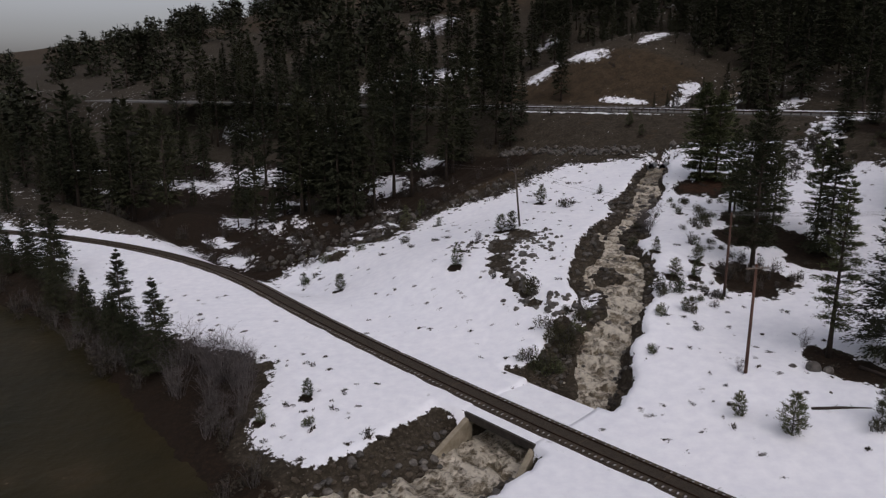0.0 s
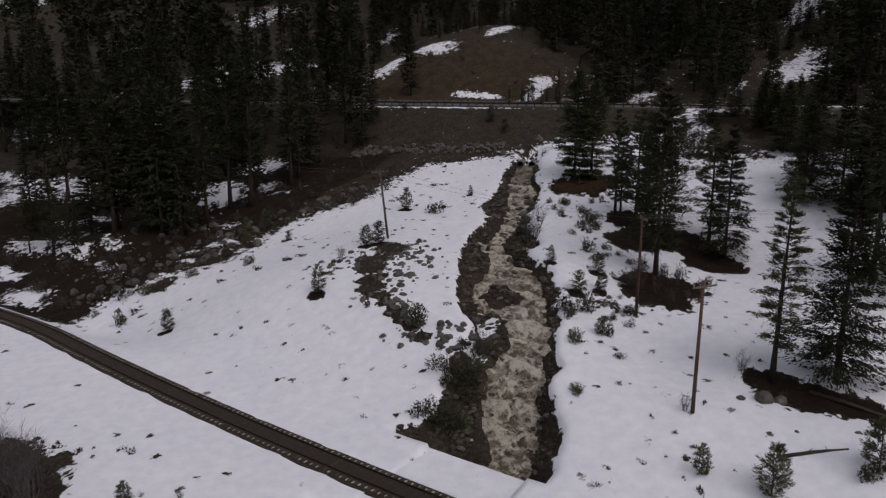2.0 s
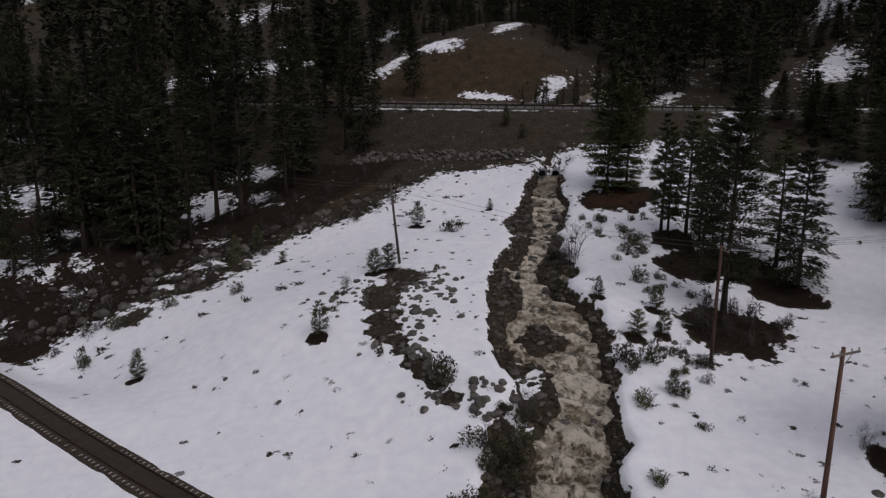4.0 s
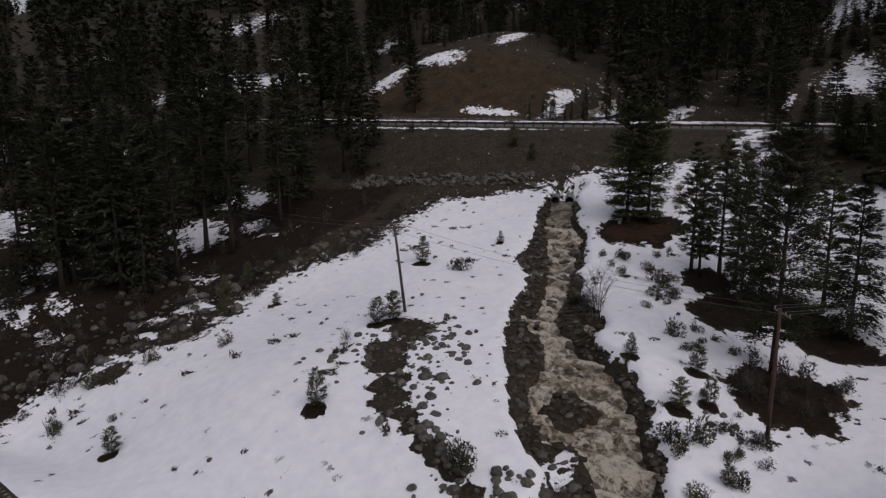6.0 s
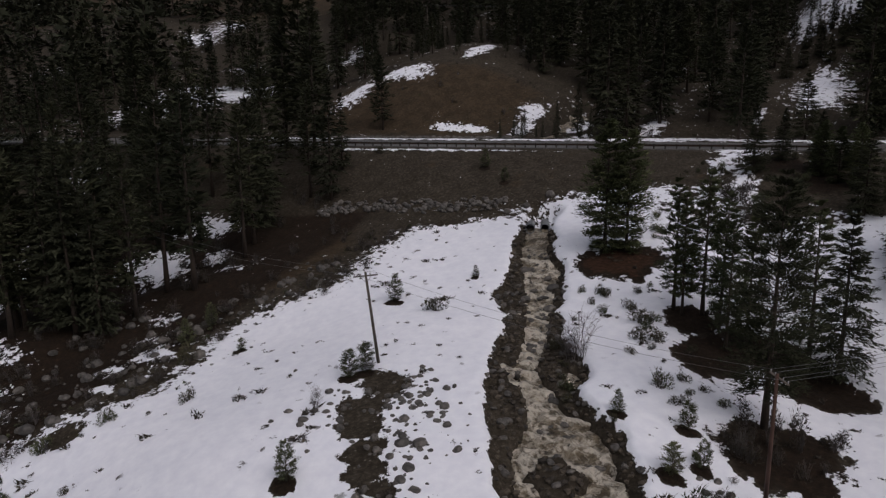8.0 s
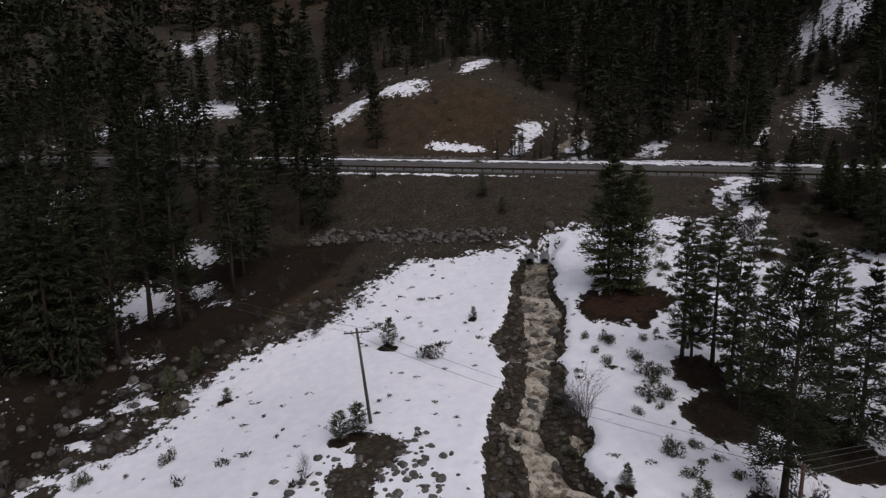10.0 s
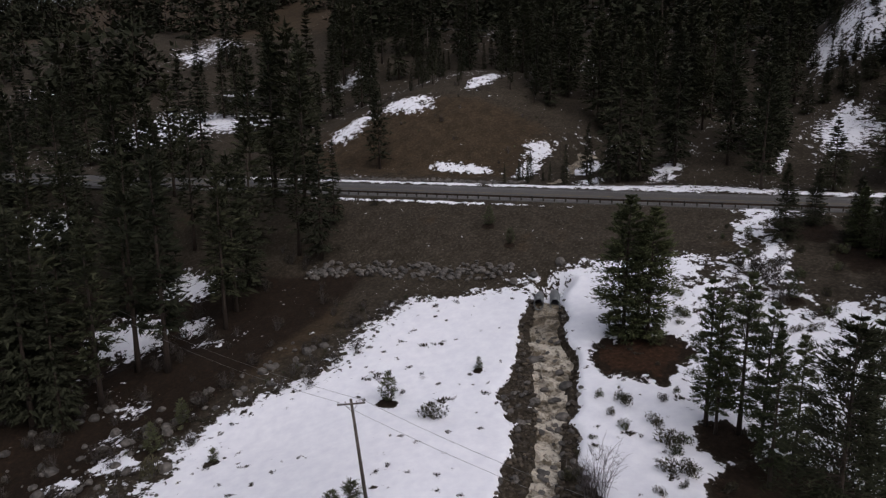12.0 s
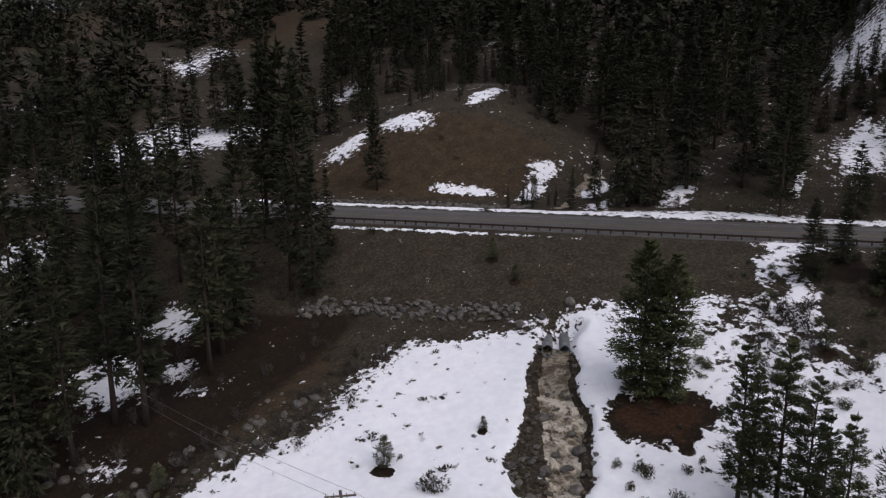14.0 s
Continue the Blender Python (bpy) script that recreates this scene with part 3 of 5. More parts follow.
def build_ground():
    us = spread_axis(-6, 132, 0.5, 2500, 3200)
    vs = spread_axis(14, 190, 0.5, 2200, 3200)
    u, v = np.meshgrid(us, vs, indexing="ij")
    x, y = to_xy(u, v)
    z = height(x, y)
    dug = base_height(x, y) - z
    snow = snow_cover(u, v, x, y)
    snow = snow * (1 - smooth(0.1, 0.7, dug) * (1 - smooth(125.5, 127.5, v)))
    snow = np.maximum(snow, 0.75 * oval(u, v, LEDGES, 0.5))
    near = smooth(-40, 0, u) * (1 - smooth(150, 220, u))
    z = z + near * (0.05 * waves(x, y, 31, 5, 3) + 0.10 * smooth(0.4, 0.6, snow) + (0.16 * waves(x, y, 32, 2.6, 3)) * (1 - smooth(0.3, 0.6, snow)) * (1 - smooth(144, 147, v - road_shift(u)) * (1 - smooth(166, 168, v - road_shift(u)))))
    duff = np.maximum(np.maximum(oval(u, v, WELLS[:1], 0.5), 0.75 * oval(u, v, WELLS[1:] + YOUNG_WELLS, 0.5)), 0.7 * smooth(0, 2, np.interp(u, BANK_U, BANK_V) - v))
    duff = np.maximum(duff, 0.75 * smooth(100, 108, u) * smooth(49, 54, v) * (1 - smooth(124, 130, v - road_shift(u))))
    clay = np.exp(-(((u - 133) / 30) ** 4) - ((v - road_shift(u) - 190) / 16) ** 4) + 0.8 * smooth(220, 300, v) * smooth(160, 260, u) + 0.9 * np.exp(-(((u - 106) / 7) ** 2) - ((v - 108) / 12) ** 2)
    clay = clay + np.clip(0.75 * waves(x, y, 27, 17, 3), 0, 1) * smooth(126, 130, v - road_shift(u)) * (1 - smooth(146, 148, v - road_shift(u)))
    verts = np.stack([x, y, z], -1).reshape(-1, 3)
    n, m = u.shape
    idx = np.arange(n * m).reshape(n, m)
    quads = np.stack([idx[:-1, :-1], idx[:-1, 1:], idx[1:, 1:], idx[1:, :-1]], -1).reshape(-1, 4)
    ob = part("ground", (verts.tolist(), quads.tolist()), GROUND, shade=True)
    colour = ob.data.color_attributes.new("cover", "FLOAT_COLOR", "POINT")
    rgba = np.stack([snow, duff, np.clip(clay, 0, 1), np.ones_like(snow)], -1).reshape(-1, 4)
    colour.data.foreach_set("color", rgba.ravel())
    return tagged(ob, "snow-covered valley floor with bare earth, embankment and wooded hillside", "ground", kind="structure")


build_ground()


def build_river():
    us, vs = np.linspace(-400, 900, 140), np.linspace(-75, 30, 40)
    rows = []
    for u in us:
        rows.append([(*to_xy(u, v), -5.75 + 0.04 * math.sin(u * 1.3 + v)) for v in vs])
    tagged(part("water", strip(rows), RIVER, shade=True), "wide muddy olive-brown river in flood", "river", kind="structure")


def build_creek():
    rows, foam = [], []
    for v in np.arange(15.0, 127.6, 0.2):
        cu, cw, cz = creek(v)
        lo, hi = cu - cw - 1.6, cu + cw + 1.6
        if v > 51:
            lo, hi = np.interp(v, BRINK_R_V, BRINK_R_U), np.interp(v, BRINK_L_V, BRINK_L_U)
        s = np.linspace(-1, 1, 41)
        u = (lo + hi) / 2 + s * (hi - lo) / 2
        x, y = to_xy(u, v + 0 * u)
        # standing waves and short steps, broken up across the stream
        swell = waves(x, y, 41, 2.6, 3)
        step = np.sin(v * 2.1 + 2.6 * waves(x, y, 45, 4.5, 2))
        lift = 0.2 * swell + 0.16 * step + 0.14 * waves(x, y * 0.6, 42, 1.1, 2)
        thread = 1 - np.abs(waves(x, y, 46, 2.3, 3)) * 3.2
        foam.append(np.clip(0.57 + 0.75 * step * (0.4 + swell) + 0.5 * np.clip(thread, -0.6, 1), 0, 1))
        # below the pipes the water slides smooth and muddy to a first white ledge
        calm = float(smooth(118.2, 119.4, v))
        lift = lift * (1 - 0.8 * calm)
        foam[-1] = np.clip(foam[-1] * (1 - 0.85 * calm) + 0.9 * math.exp(-((v - 118.0) / 0.5) ** 2), 0, 1)
        z = cz + lift + 0.12 * (1 - s * s)
        rows.append([(float(a), float(b), float(c)) for a, b, c in zip(x, y, z)])
    ob = part("creek_water", strip(rows), CREEK, shade=True)
    colour = ob.data.color_attributes.new("foam", "FLOAT_COLOR", "POINT")
    f = np.concatenate(foam)
    colour.data.foreach_set("color", np.stack([f, f, f, np.ones_like(f)], -1).ravel())
    tagged(ob, "foaming light-brown creek in flood between stony banks", "creek", kind="structure")


def build_cascade():
    rows = []
    for n in np.arange(170.5, 200.5, 0.4):
        u = np.interp(n, [171, 174, 178, 189, 196, 200], [95.6, 94.9, 95.6, 97.6, 98.1, 96.8]) + 0.35 * math.sin(n * 0.9)
        row = []
        for s in np.linspace(-1, 1, 9):
            x, y = to_xy(u + s * (0.75 + 0.25 * math.sin(n * 1.7)), n + road_shift(u))
            row.append((float(x), float(y), float(height(x, y)) + 0.22 - 0.15 * s * s + 0.06 * float(waves(x, y, 44, 1.5, 2))))
        rows.append(row)
    tagged(part("cascade_water", strip(rows), CREEK, shade=True), "narrow pale cascade running down the gully above the road", "stream", kind="structure")


build_river(), build_creek(), build_cascade()


# ---- the road on its embankment ----
def build_road():
    us = np.arange(-150, 330, 4.0)

    def level(n):
        return 22.2 + (n - 149) * 0.006

    def band(v0, v1, dz, u_list, n=2):
        return strip([[(*to_xy(u, v + road_shift(u)), level(v) + dz) for v in np.linspace(v0, v1, n)] for u in u_list])

    road = thing("road", "two-lane wet grey asphalt road along an embankment", "road", kind="structure")
    top = band(148.6, 164.8, 0.10, us, 8)
    skirt = [strip([[(*to_xy(u, 148.6 + road_shift(u)), 22.298), (*to_xy(u, 148.4 + road_shift(u)), 21.8)] for u in us]), strip([[(*to_xy(u, 164.8 + road_shift(u)), 22.394), (*to_xy(u, 165.0 + road_shift(u)), 21.9)] for u in us])]
    part("asphalt", joined([top, *skirt]), ASPHALT, road)
    part("edge_line", band(151.2, 151.36, 0.105, us), PAINT, road)
    part("edge_line", band(162.2, 162.36, 0.105, us), PAINT, road)
    part("centre_line", joined([band(156.58, 156.7, 0.105, us), band(156.82, 156.94, 0.105, us)]), YELLOW, road)
    rail = thing("guardrail", "low steel guardrail on dark wooden posts along the road", "guardrail")
    u_posts = np.arange(40, 160, 1.905 * 0.97)
    bm = bmesh.new()
    box(bm, (0.18, 0.2, 1.0), Matrix.Translation((0, 0, 0.1)), 0.015)
    me = None
    for u in u_posts:
        x, y = to_xy(u, 148.9 + road_shift(u))
        if me is None:
            first = part("post", bm, TIMBER, rail)
            me = first.data
            ob = first
        else:
            ob = new("post", me)
            ob.parent = rail
        ob.matrix_world = pose(x, y, 22.5, 0, 0, 118)
    prof = [(0.0, -0.16), (0.06, -0.12), (0.06, -0.06), (0.0, 0.0), (0.06, 0.06), (0.06, 0.12), (0.0, 0.16)]
    rows = [[(*to_xy(u, 149.05 + road_shift(u) + d), 22.88 + h) for d, h in prof] for u in np.linspace(40, 160, 60)]
    part("beam", strip(rows), STEEL, rail, "dull weathered steel beam")


build_road()


# ---- the railway and its bridge ----
def build_railway():
    line = thing("railway", "single railway track on brown ballast, clear of snow", "railway", kind="structure")
    us = np.concatenate([np.arange(-60, 94, 2.0), np.arange(94, 215, 2.0)])

    def across(u, d, z):
        v = float(track_v(u))
        slope = float(track_v(u + 0.5) - track_v(u - 0.5))
        n = math.hypot(1, slope)
        x, y = to_xy(u - d * slope / n, v + d / n)
        return (float(x), float(y), z - DROP * float(along_drop(u)))

    bed = [(-1.95, -0.3), (-1.6, 0.02), (-1.3, 0.06), (-1.0, 0.12), (-0.8, 0.15), (0.8, 0.15), (1.0, 0.12), (1.3, 0.06), (1.6, 0.02), (1.95, -0.3)]
    part("ballast", strip([[across(u, d, z) for d, z in bed] for u in us]), BALLAST, line)
    rail_shape = [(-0.07, 0.12), (-0.07, 0.14), (-0.015, 0.17), (-0.036, 0.27), (-0.036, 0.30), (0.036, 0.30), (0.036, 0.27), (0.015, 0.17), (0.07, 0.14), (0.07, 0.12)]
    for side in (-0.75, 0.75):
        part("rail", strip([[across(u, side + d, z) for d, z in rail_shape] for u in us]), STEEL, line, "rusty rail with a worn top")
    bm = bmesh.new()
    box(bm, (2.7, 0.25, 0.18), Matrix(), 0.015)
    me = None
    far = []
    rng = random.Random(4)
    for i, u in enumerate(np.arange(-20, 205, 0.62)):
        a, b = Vector(across(u, -0.5, 0)), Vector(across(u, 0.5, 0))
        turn = math.degrees(math.atan2(b.y - a.y, b.x - a.x))
        c = (a + b) / 2
        m = pose(c.x, c.y, c.z + 0.05 + rng.uniform(-0.01, 0.012), 0, 0, turn + rng.uniform(-1.2, 1.2))
        if 14 <= u < 190:
            if me is None:
                ob = part("tie", bm, TIE, line)
                me = ob.data
            else:
                ob = new("tie", me)
                ob.parent = line
            ob.matrix_world = m
        else:
            far.append(m)
    bm = bmesh.new()
    for m in far:
        box(bm, (2.6, 0.23, 0.18), m)
    tagged(part("far_ties", bm, TIE, line), kind="stuff")
    # thin snow lying between the tie ends
    bm = bmesh.new()
    for u in np.arange(14, 130, 0.62):
        for d in (-1.12, 1.12):
            if rng.random() < 0.94:
                a, b = Vector(across(u + 0.31, d - 0.2, 0)), Vector(across(u + 0.31, d + 0.2, 0))
                c = (a + b) / 2
                box(bm, (rng.uniform(0.28, 0.44), rng.uniform(0.14, 0.22), 0.05), pose(c.x, c.y, c.z + 0.09, 0, 0, 42.0 + rng.uniform(-10, 10)), 0.015)
    tagged(part("snow_between_ties", bm, SLUSH, line), "small lumps of snow between the tie ends", kind="stuff")


def build_bridge():
    bridge = thing("bridge", "short railway bridge with concrete abutments over the creek", "bridge", at=pose(*to_xy(37.4, 45), -DROP))

    def lay(name, size, u, v, z, mat, label="", rz=132.0, bevel=0.04, ry=0.0):
        bm = bmesh.new()
        x, y = to_xy(u, v)
        box(bm, size, pose(x, y, z - DROP, 0, ry, rz), bevel)
        ob = part(name, bm, mat, None, label)
        ob.parent = bridge
        ob.matrix_parent_inverse = bridge.matrix_world.inverted()
        return ob

    lay("deck", (9.6, 9.3, 0.45), 37.4, 45.0, -0.52, CONCRETE)
    lay("deck_snow", (12.5, 4.75, 0.36), 37.4, 47.45, -0.205, SNOW, "snow lying on the deck", bevel=0.1)
    lay("deck_snow", (11.0, 1.5, 0.30), 37.4, 41.0, -0.19, SNOW, "snow lying on the deck", bevel=0.1)
    lay("edge_beam", (9.4, 0.45, 0.75), 37.4, 40.3, -0.42, TIMBER, "dark timber edge beam")
    lay("edge_beam", (9.4, 0.4, 0.55), 37.4, 49.7, -0.45, TIMBER, "dark timber edge beam")
    for k in (-1.6, 0.0, 1.6):
        lay("girder", (8.6, 0.35, 0.6), 37.4, 45.0 + k, -1.05, STEEL, "rusty steel girder")
    lay("abutment", (0.7, 9.0, 3.6), 41.7, 45.0, -2.4, CONCRETE)
    lay("abutment", (0.7, 9.0, 3.6), 33.1, 45.0, -2.4, CONCRETE)
    # flared wing walls with sloping tops
    for u0, u1, v1, z1 in ((41.2, 40.6, 34.2, -3.1), (33.2, 31.6, 36.0, -2.2)):
        a, b = Vector((*to_xy(u0, 40.6), -DROP)), Vector((*to_xy(u1, v1), -DROP))
        d = (b - a).normalized().cross(Vector((0, 0, 1))) * 0.3
        bm = bmesh.new()
        vs = [bm.verts.new((p + s * d) + Vector((0, 0, z))) for s in (-1, 1) for p, z in ((a, -4.5), (b, -4.5), (b, z1), (a, -0.35))]
        for f in ((0, 1, 2, 3), (7, 6, 5, 4), (0, 4, 5, 1), (1, 5, 6, 2), (2, 6, 7, 3), (3, 7, 4, 0)):
            bm.faces.new([vs[k] for k in f])
        bmesh.ops.recalc_face_normals(bm, faces=bm.faces)
        bmesh.ops.bevel(bm, geom=list(bm.edges), offset=0.03, segments=1, affect="EDGES")
        ob = part("wing_wall", bm, CONCRETE, None, "tan concrete wing wall with a sloping top")
        ob.parent = bridge
        ob.matrix_parent_inverse = bridge.matrix_world.inverted()


build_railway(), build_bridge()


# ---- the twin culvert ----
def build_culvert(u, v):
    """A corrugated pipe with its end cut to the slope; its axis runs along the creek."""
    x, y = to_xy(u, v)
    culvert = thing("culvert", "corrugated grey metal culvert pipe with a mitred end", "culvert", "culvert pipes", at=pose(x, y, 12.45, -1, 0, -25))
    rows, inner, n, r = [], [], 28, 0.66
    for i in range(73):
        row, row_in = [], []
        for k in range(n + 1):
            a = 2 * math.pi * k / n
            wob = r + 0.03 * math.sin(i * 1.9)
            cx, cz = wob * math.cos(a), wob * math.sin(a)
            yy = (cz + r) * 0.75 + i * 0.13
            row.append((cx, yy, cz))
            row_in.append((cx * 0.95, yy + 0.002, cz * 0.95))
        rows.append(row)
        inner.append(row_in)
    rim = strip([rows[0], inner[0]])
    part("pipe", joined([strip(rows), strip(inner), rim]), GALVANIZED, culvert, shade=True)
    return culvert


build_culvert(76.9, 125.2), build_culvert(74.9, 126.1)


# ---- trees ----
def kites(centres, dirs, normals, length, width):
    """Small pointed sprays of needles."""
    side = np.cross(dirs, normals)
    side /= np.linalg.norm(side, axis=1, keepdims=True) + 1e-9
    tip = centres + dirs * length[:, None] * 0.55
    l, r = centres + side * width[:, None] * 0.5, centres - side * width[:, None] * 0.5
    l, r = l - dirs * length[:, None] * 0.4, r - dirs * length[:, None] * 0.4
    verts = np.stack([r, tip, l], 1).reshape(-1, 3)
    faces = np.arange(len(verts)).reshape(-1, 3)
    return verts, faces


def conifer(seed, h, reach, bare, rings, per_ring, sprays, size, shape="pine", droop=0.25, lean=0.02, limbs=True, thin=1.0):
    """Trunk and crown of a needle tree: vertices and faces of each."""
    rng = np.random.RandomState(seed)
    r0 = 0.012 * h + 0.03 * min(1.0, h / 12)
    bend = rng.uniform(-lean, lean, 2) * h
    spine = lambda t: np.array([bend[0] * t * t, bend[1] * t * t, h * t])
    ts = np.linspace(0, 1, 7 if h > 2 else 3)
    trunk = [tube([spine(t) for t in ts], [max(0.001 * h, r0 * (1 - t) ** 0.85 * (1.25 if t == 0 else 1)) for t in ts], 7 if h > 2 else 4)]
    C, D, N, L, W = [], [], [], [], []
    for i in range(rings):
        t = bare + (1 - bare) * ((i + rng.uniform(-0.3, 0.3)) / rings)
        t = min(max(t, bare), 0.995)
        f = (t - bare) / (1 - bare)
        if shape == "fir":
            env = (1 - f) ** 0.85 * (0.75 + 0.25 * min(1, f * 8))
        elif shape == "pine":
            env = (1 - f) ** 0.6 * (0.55 + 0.45 * min(1, f * 4))
        else:
            env = (1 - f ** 2.2) ** 0.8 * (0.6 + 0.4 * min(1, f * 3))
        for _ in range(per_ring):
            a = rng.uniform(0, 2 * np.pi)
            ln = reach * env * rng.uniform(0.55, 1.15) + 0.12
            up = (0.45 * f - droop * (1 - f)) + rng.uniform(-0.12, 0.12)
            out = np.array([np.cos(a), np.sin(a), up])
            p0 = spine(t)
            if limbs and ln > 0.8:
                mid = p0 + out * ln * 0.5 + np.array([0, 0, 0.06 * ln])
                trunk.append(tube([p0, mid, p0 + out * ln * 0.95], [0.018 * h * 0.16 * (1 - t) + 0.025, 0.02, 0.008], 3, False))
            m = max(2, int(sprays * (0.35 + 0.65 * env)))
            s = rng.uniform(0.25 if shape != "pine" else 0.4, 1.0, m) ** 0.8
            across = np.array([-np.sin(a), np.cos(a), 0])
            off = rng.normal(0, 0.20, m) * ln * s * 0.9
            pos = p0 + out * (s * ln)[:, None] + across * off[:, None] + rng.normal(0, 0.05 * ln + 0.03, (m, 3)) * [1, 1, 0.8]
            dr = out + across * (off / (ln + 0.01) * 1.6)[:, None] + rng.normal(0, 0.28, (m, 3)) + np.array([0, 0, 0.15 if shape != "fir" else -0.15])
            nn = np.array([0, 0, 1.0]) + rng.normal(0, 0.55, (m, 3))
            C.append(pos), D.append(dr), N.append(nn)
            ll = size * rng.uniform(0.6, 1.35, m)
            L.append(ll), W.append(ll * rng.uniform(0.45, 0.8, m) * thin)
    top = spine(1.0)
    C.append(top[None] + [[0, 0, 0]]), D.append(np.array([[0.05, 0, 1.0]])), N.append(np.array([[1.0, 0, 0]])), L.append(np.array([size * 1.5])), W.append(np.array([size * 0.4]))
    C, D, N, L, W = (np.concatenate(q) for q in (C, D, N, L, W))
    D /= np.linalg.norm(D, axis=1, keepdims=True)
    v, f = kites(C, D, N, L, W)
    return joined(trunk), (v.tolist(), f.tolist())


def tree_kind(name, label, category, group, leaf, **shape):
    trunk, crown = conifer(**shape)
    tree = thing(name, label, category, group)
    part("trunk", trunk, BARK, tree, shade=True)
    part("crown", crown, leaf, tree)
    return tree


used = set()


def plant(proto, u, v, scale=1.0, turn=0.0, sink=0.05, wide=1.0, label=""):
    """Sets the tree itself the first time, then copies of it."""
    x, y, z = on_land(u, v, -sink)
    m = pose(x, y, z, 0, 0, turn)
    ob = proto if proto not in used else copy_thing(proto, m)
    used.add(proto)
    ob.matrix_basis = m @ Matrix.Diagonal((scale * wide, scale * wide, scale, 1))
    return tagged(ob, label)


def build_near_trees():
    rng = random.Random(11)
    slim = tree_kind("pine_tree", "tall slender sparse pine with a bare lower trunk in the snow", "tree", "pines by the creek", PINE, seed=1, h=18.5, reach=2.6, bare=0.2, rings=36, per_ring=5, sprays=95, size=0.28, thin=0.55, shape="pine", droop=0.1)
    full = tree_kind("fir_tree", "broad dark green conifer with boughs to the ground", "tree", "pines by the creek", NEEDLE, seed=2, h=20, reach=4.8, bare=0.07, rings=42, per_ring=7, sprays=68, size=0.45, thin=0.6, shape="fir", droop=0.2)
    big = tree_kind("pine_tree", "large dark ponderosa pine on a bare brown patch", "tree", "pines by the creek", NEEDLE, seed=3, h=22, reach=4.6, bare=0.16, rings=38, per_ring=6, sprays=120, size=0.36, thin=0.6, shape="round", droop=0.15)
    mid = tree_kind("pine_tree", "mid-sized green pine in a small grove", "tree", "pines by the creek", PINE, seed=4, h=15, reach=2.5, bare=0.16, rings=30, per_ring=5, sprays=100, size=0.3, thin=0.55, shape="pine", droop=0.12)
    dense = tree_kind("pine_tree", "dense dark twin-stemmed pine above the creek", "tree", "pines by the creek", PINE, seed=5, h=16.5, reach=3.7, bare=0.03, rings=36, per_ring=7, sprays=80, size=0.42, thin=0.65, shape="round", droop=0.12)
    spire = tree_kind("fir_tree", "narrow dark fir with tiered drooping boughs", "tree", "pines by the creek", NEEDLE, seed=6, h=14, reach=3.1, bare=0.08, rings=34, per_ring=6, sprays=75, size=0.34, thin=0.6, shape="fir", droop=0.25)
    for proto, u, v, s, w in ((slim, 23.6, 73.7, 1.0, 1.0), (full, 18.9, 75.6, 0.98, 1.0), (big, 39.9, 91.2, 1.0, 1.0), (dense, 63.9, 120.6, 1.06, 1.0), (dense, 61.2, 121.2, 0.97, 1.0), (spire, 35.1, 103.8, 1.22, 1.0),
                              (mid, 51.7, 108.1, 1.0, 0.95), (mid, 50.6, 107.3, 0.92, 0.85), (mid, 48.7, 108.4, 1.08, 1.0), (mid, 46.5, 106.2, 1.0, 0.9), (mid, 45.2, 103.0, 0.95, 0.9), (mid, 37.9, 106.7, 1.06, 1.0), (mid, 43.6, 105.2, 0.9, 0.9),
                              (spire, 28.8, 118.4, 1.0, 1.2), (full, 24.1, 117.9, 0.8, 1.0), (dense, 35.9, 145.5, 0.55, 1.1), (spire, 34.8, 136.2, 0.8, 1.2), (full, 28.8, 125.4, 0.88, 0.95), (full, 19.0, 117.7, 1.1, 0.95), (dense, 41.0, 149.8, 0.5, 1.2), (full, 13.1, 99.0, 0.88, 1.0), (dense, 31.5, 140.5, 0.6, 1.0), (full, 50.2, 149.0, 0.55, 1.05), (full, 47.0, 155.7, 0.42, 1.1),
                              (full, 41.6, 152.2, 0.45, 1.2), (dense, 38.5, 147, 0.5, 1.2), (full, 36.5, 158, 0.4, 1.1), (spire, 46.3, 185.6, 0.95, 1.2), (spire, 52.5, 239, 0.55, 1.2), (spire, 49.0, 243, 0.6, 1.2), (spire, 46.5, 240.5, 0.5, 1.2), (spire, 43.5, 246.0, 0.7, 1.2), (spire, 41.0, 251, 0.8, 1.1), (spire, 55.5, 233, 0.6, 1.2)):
        plant(proto, u, v, s, rng.uniform(0, 360), wide=w)
    return slim, full, big, mid, dense, spire


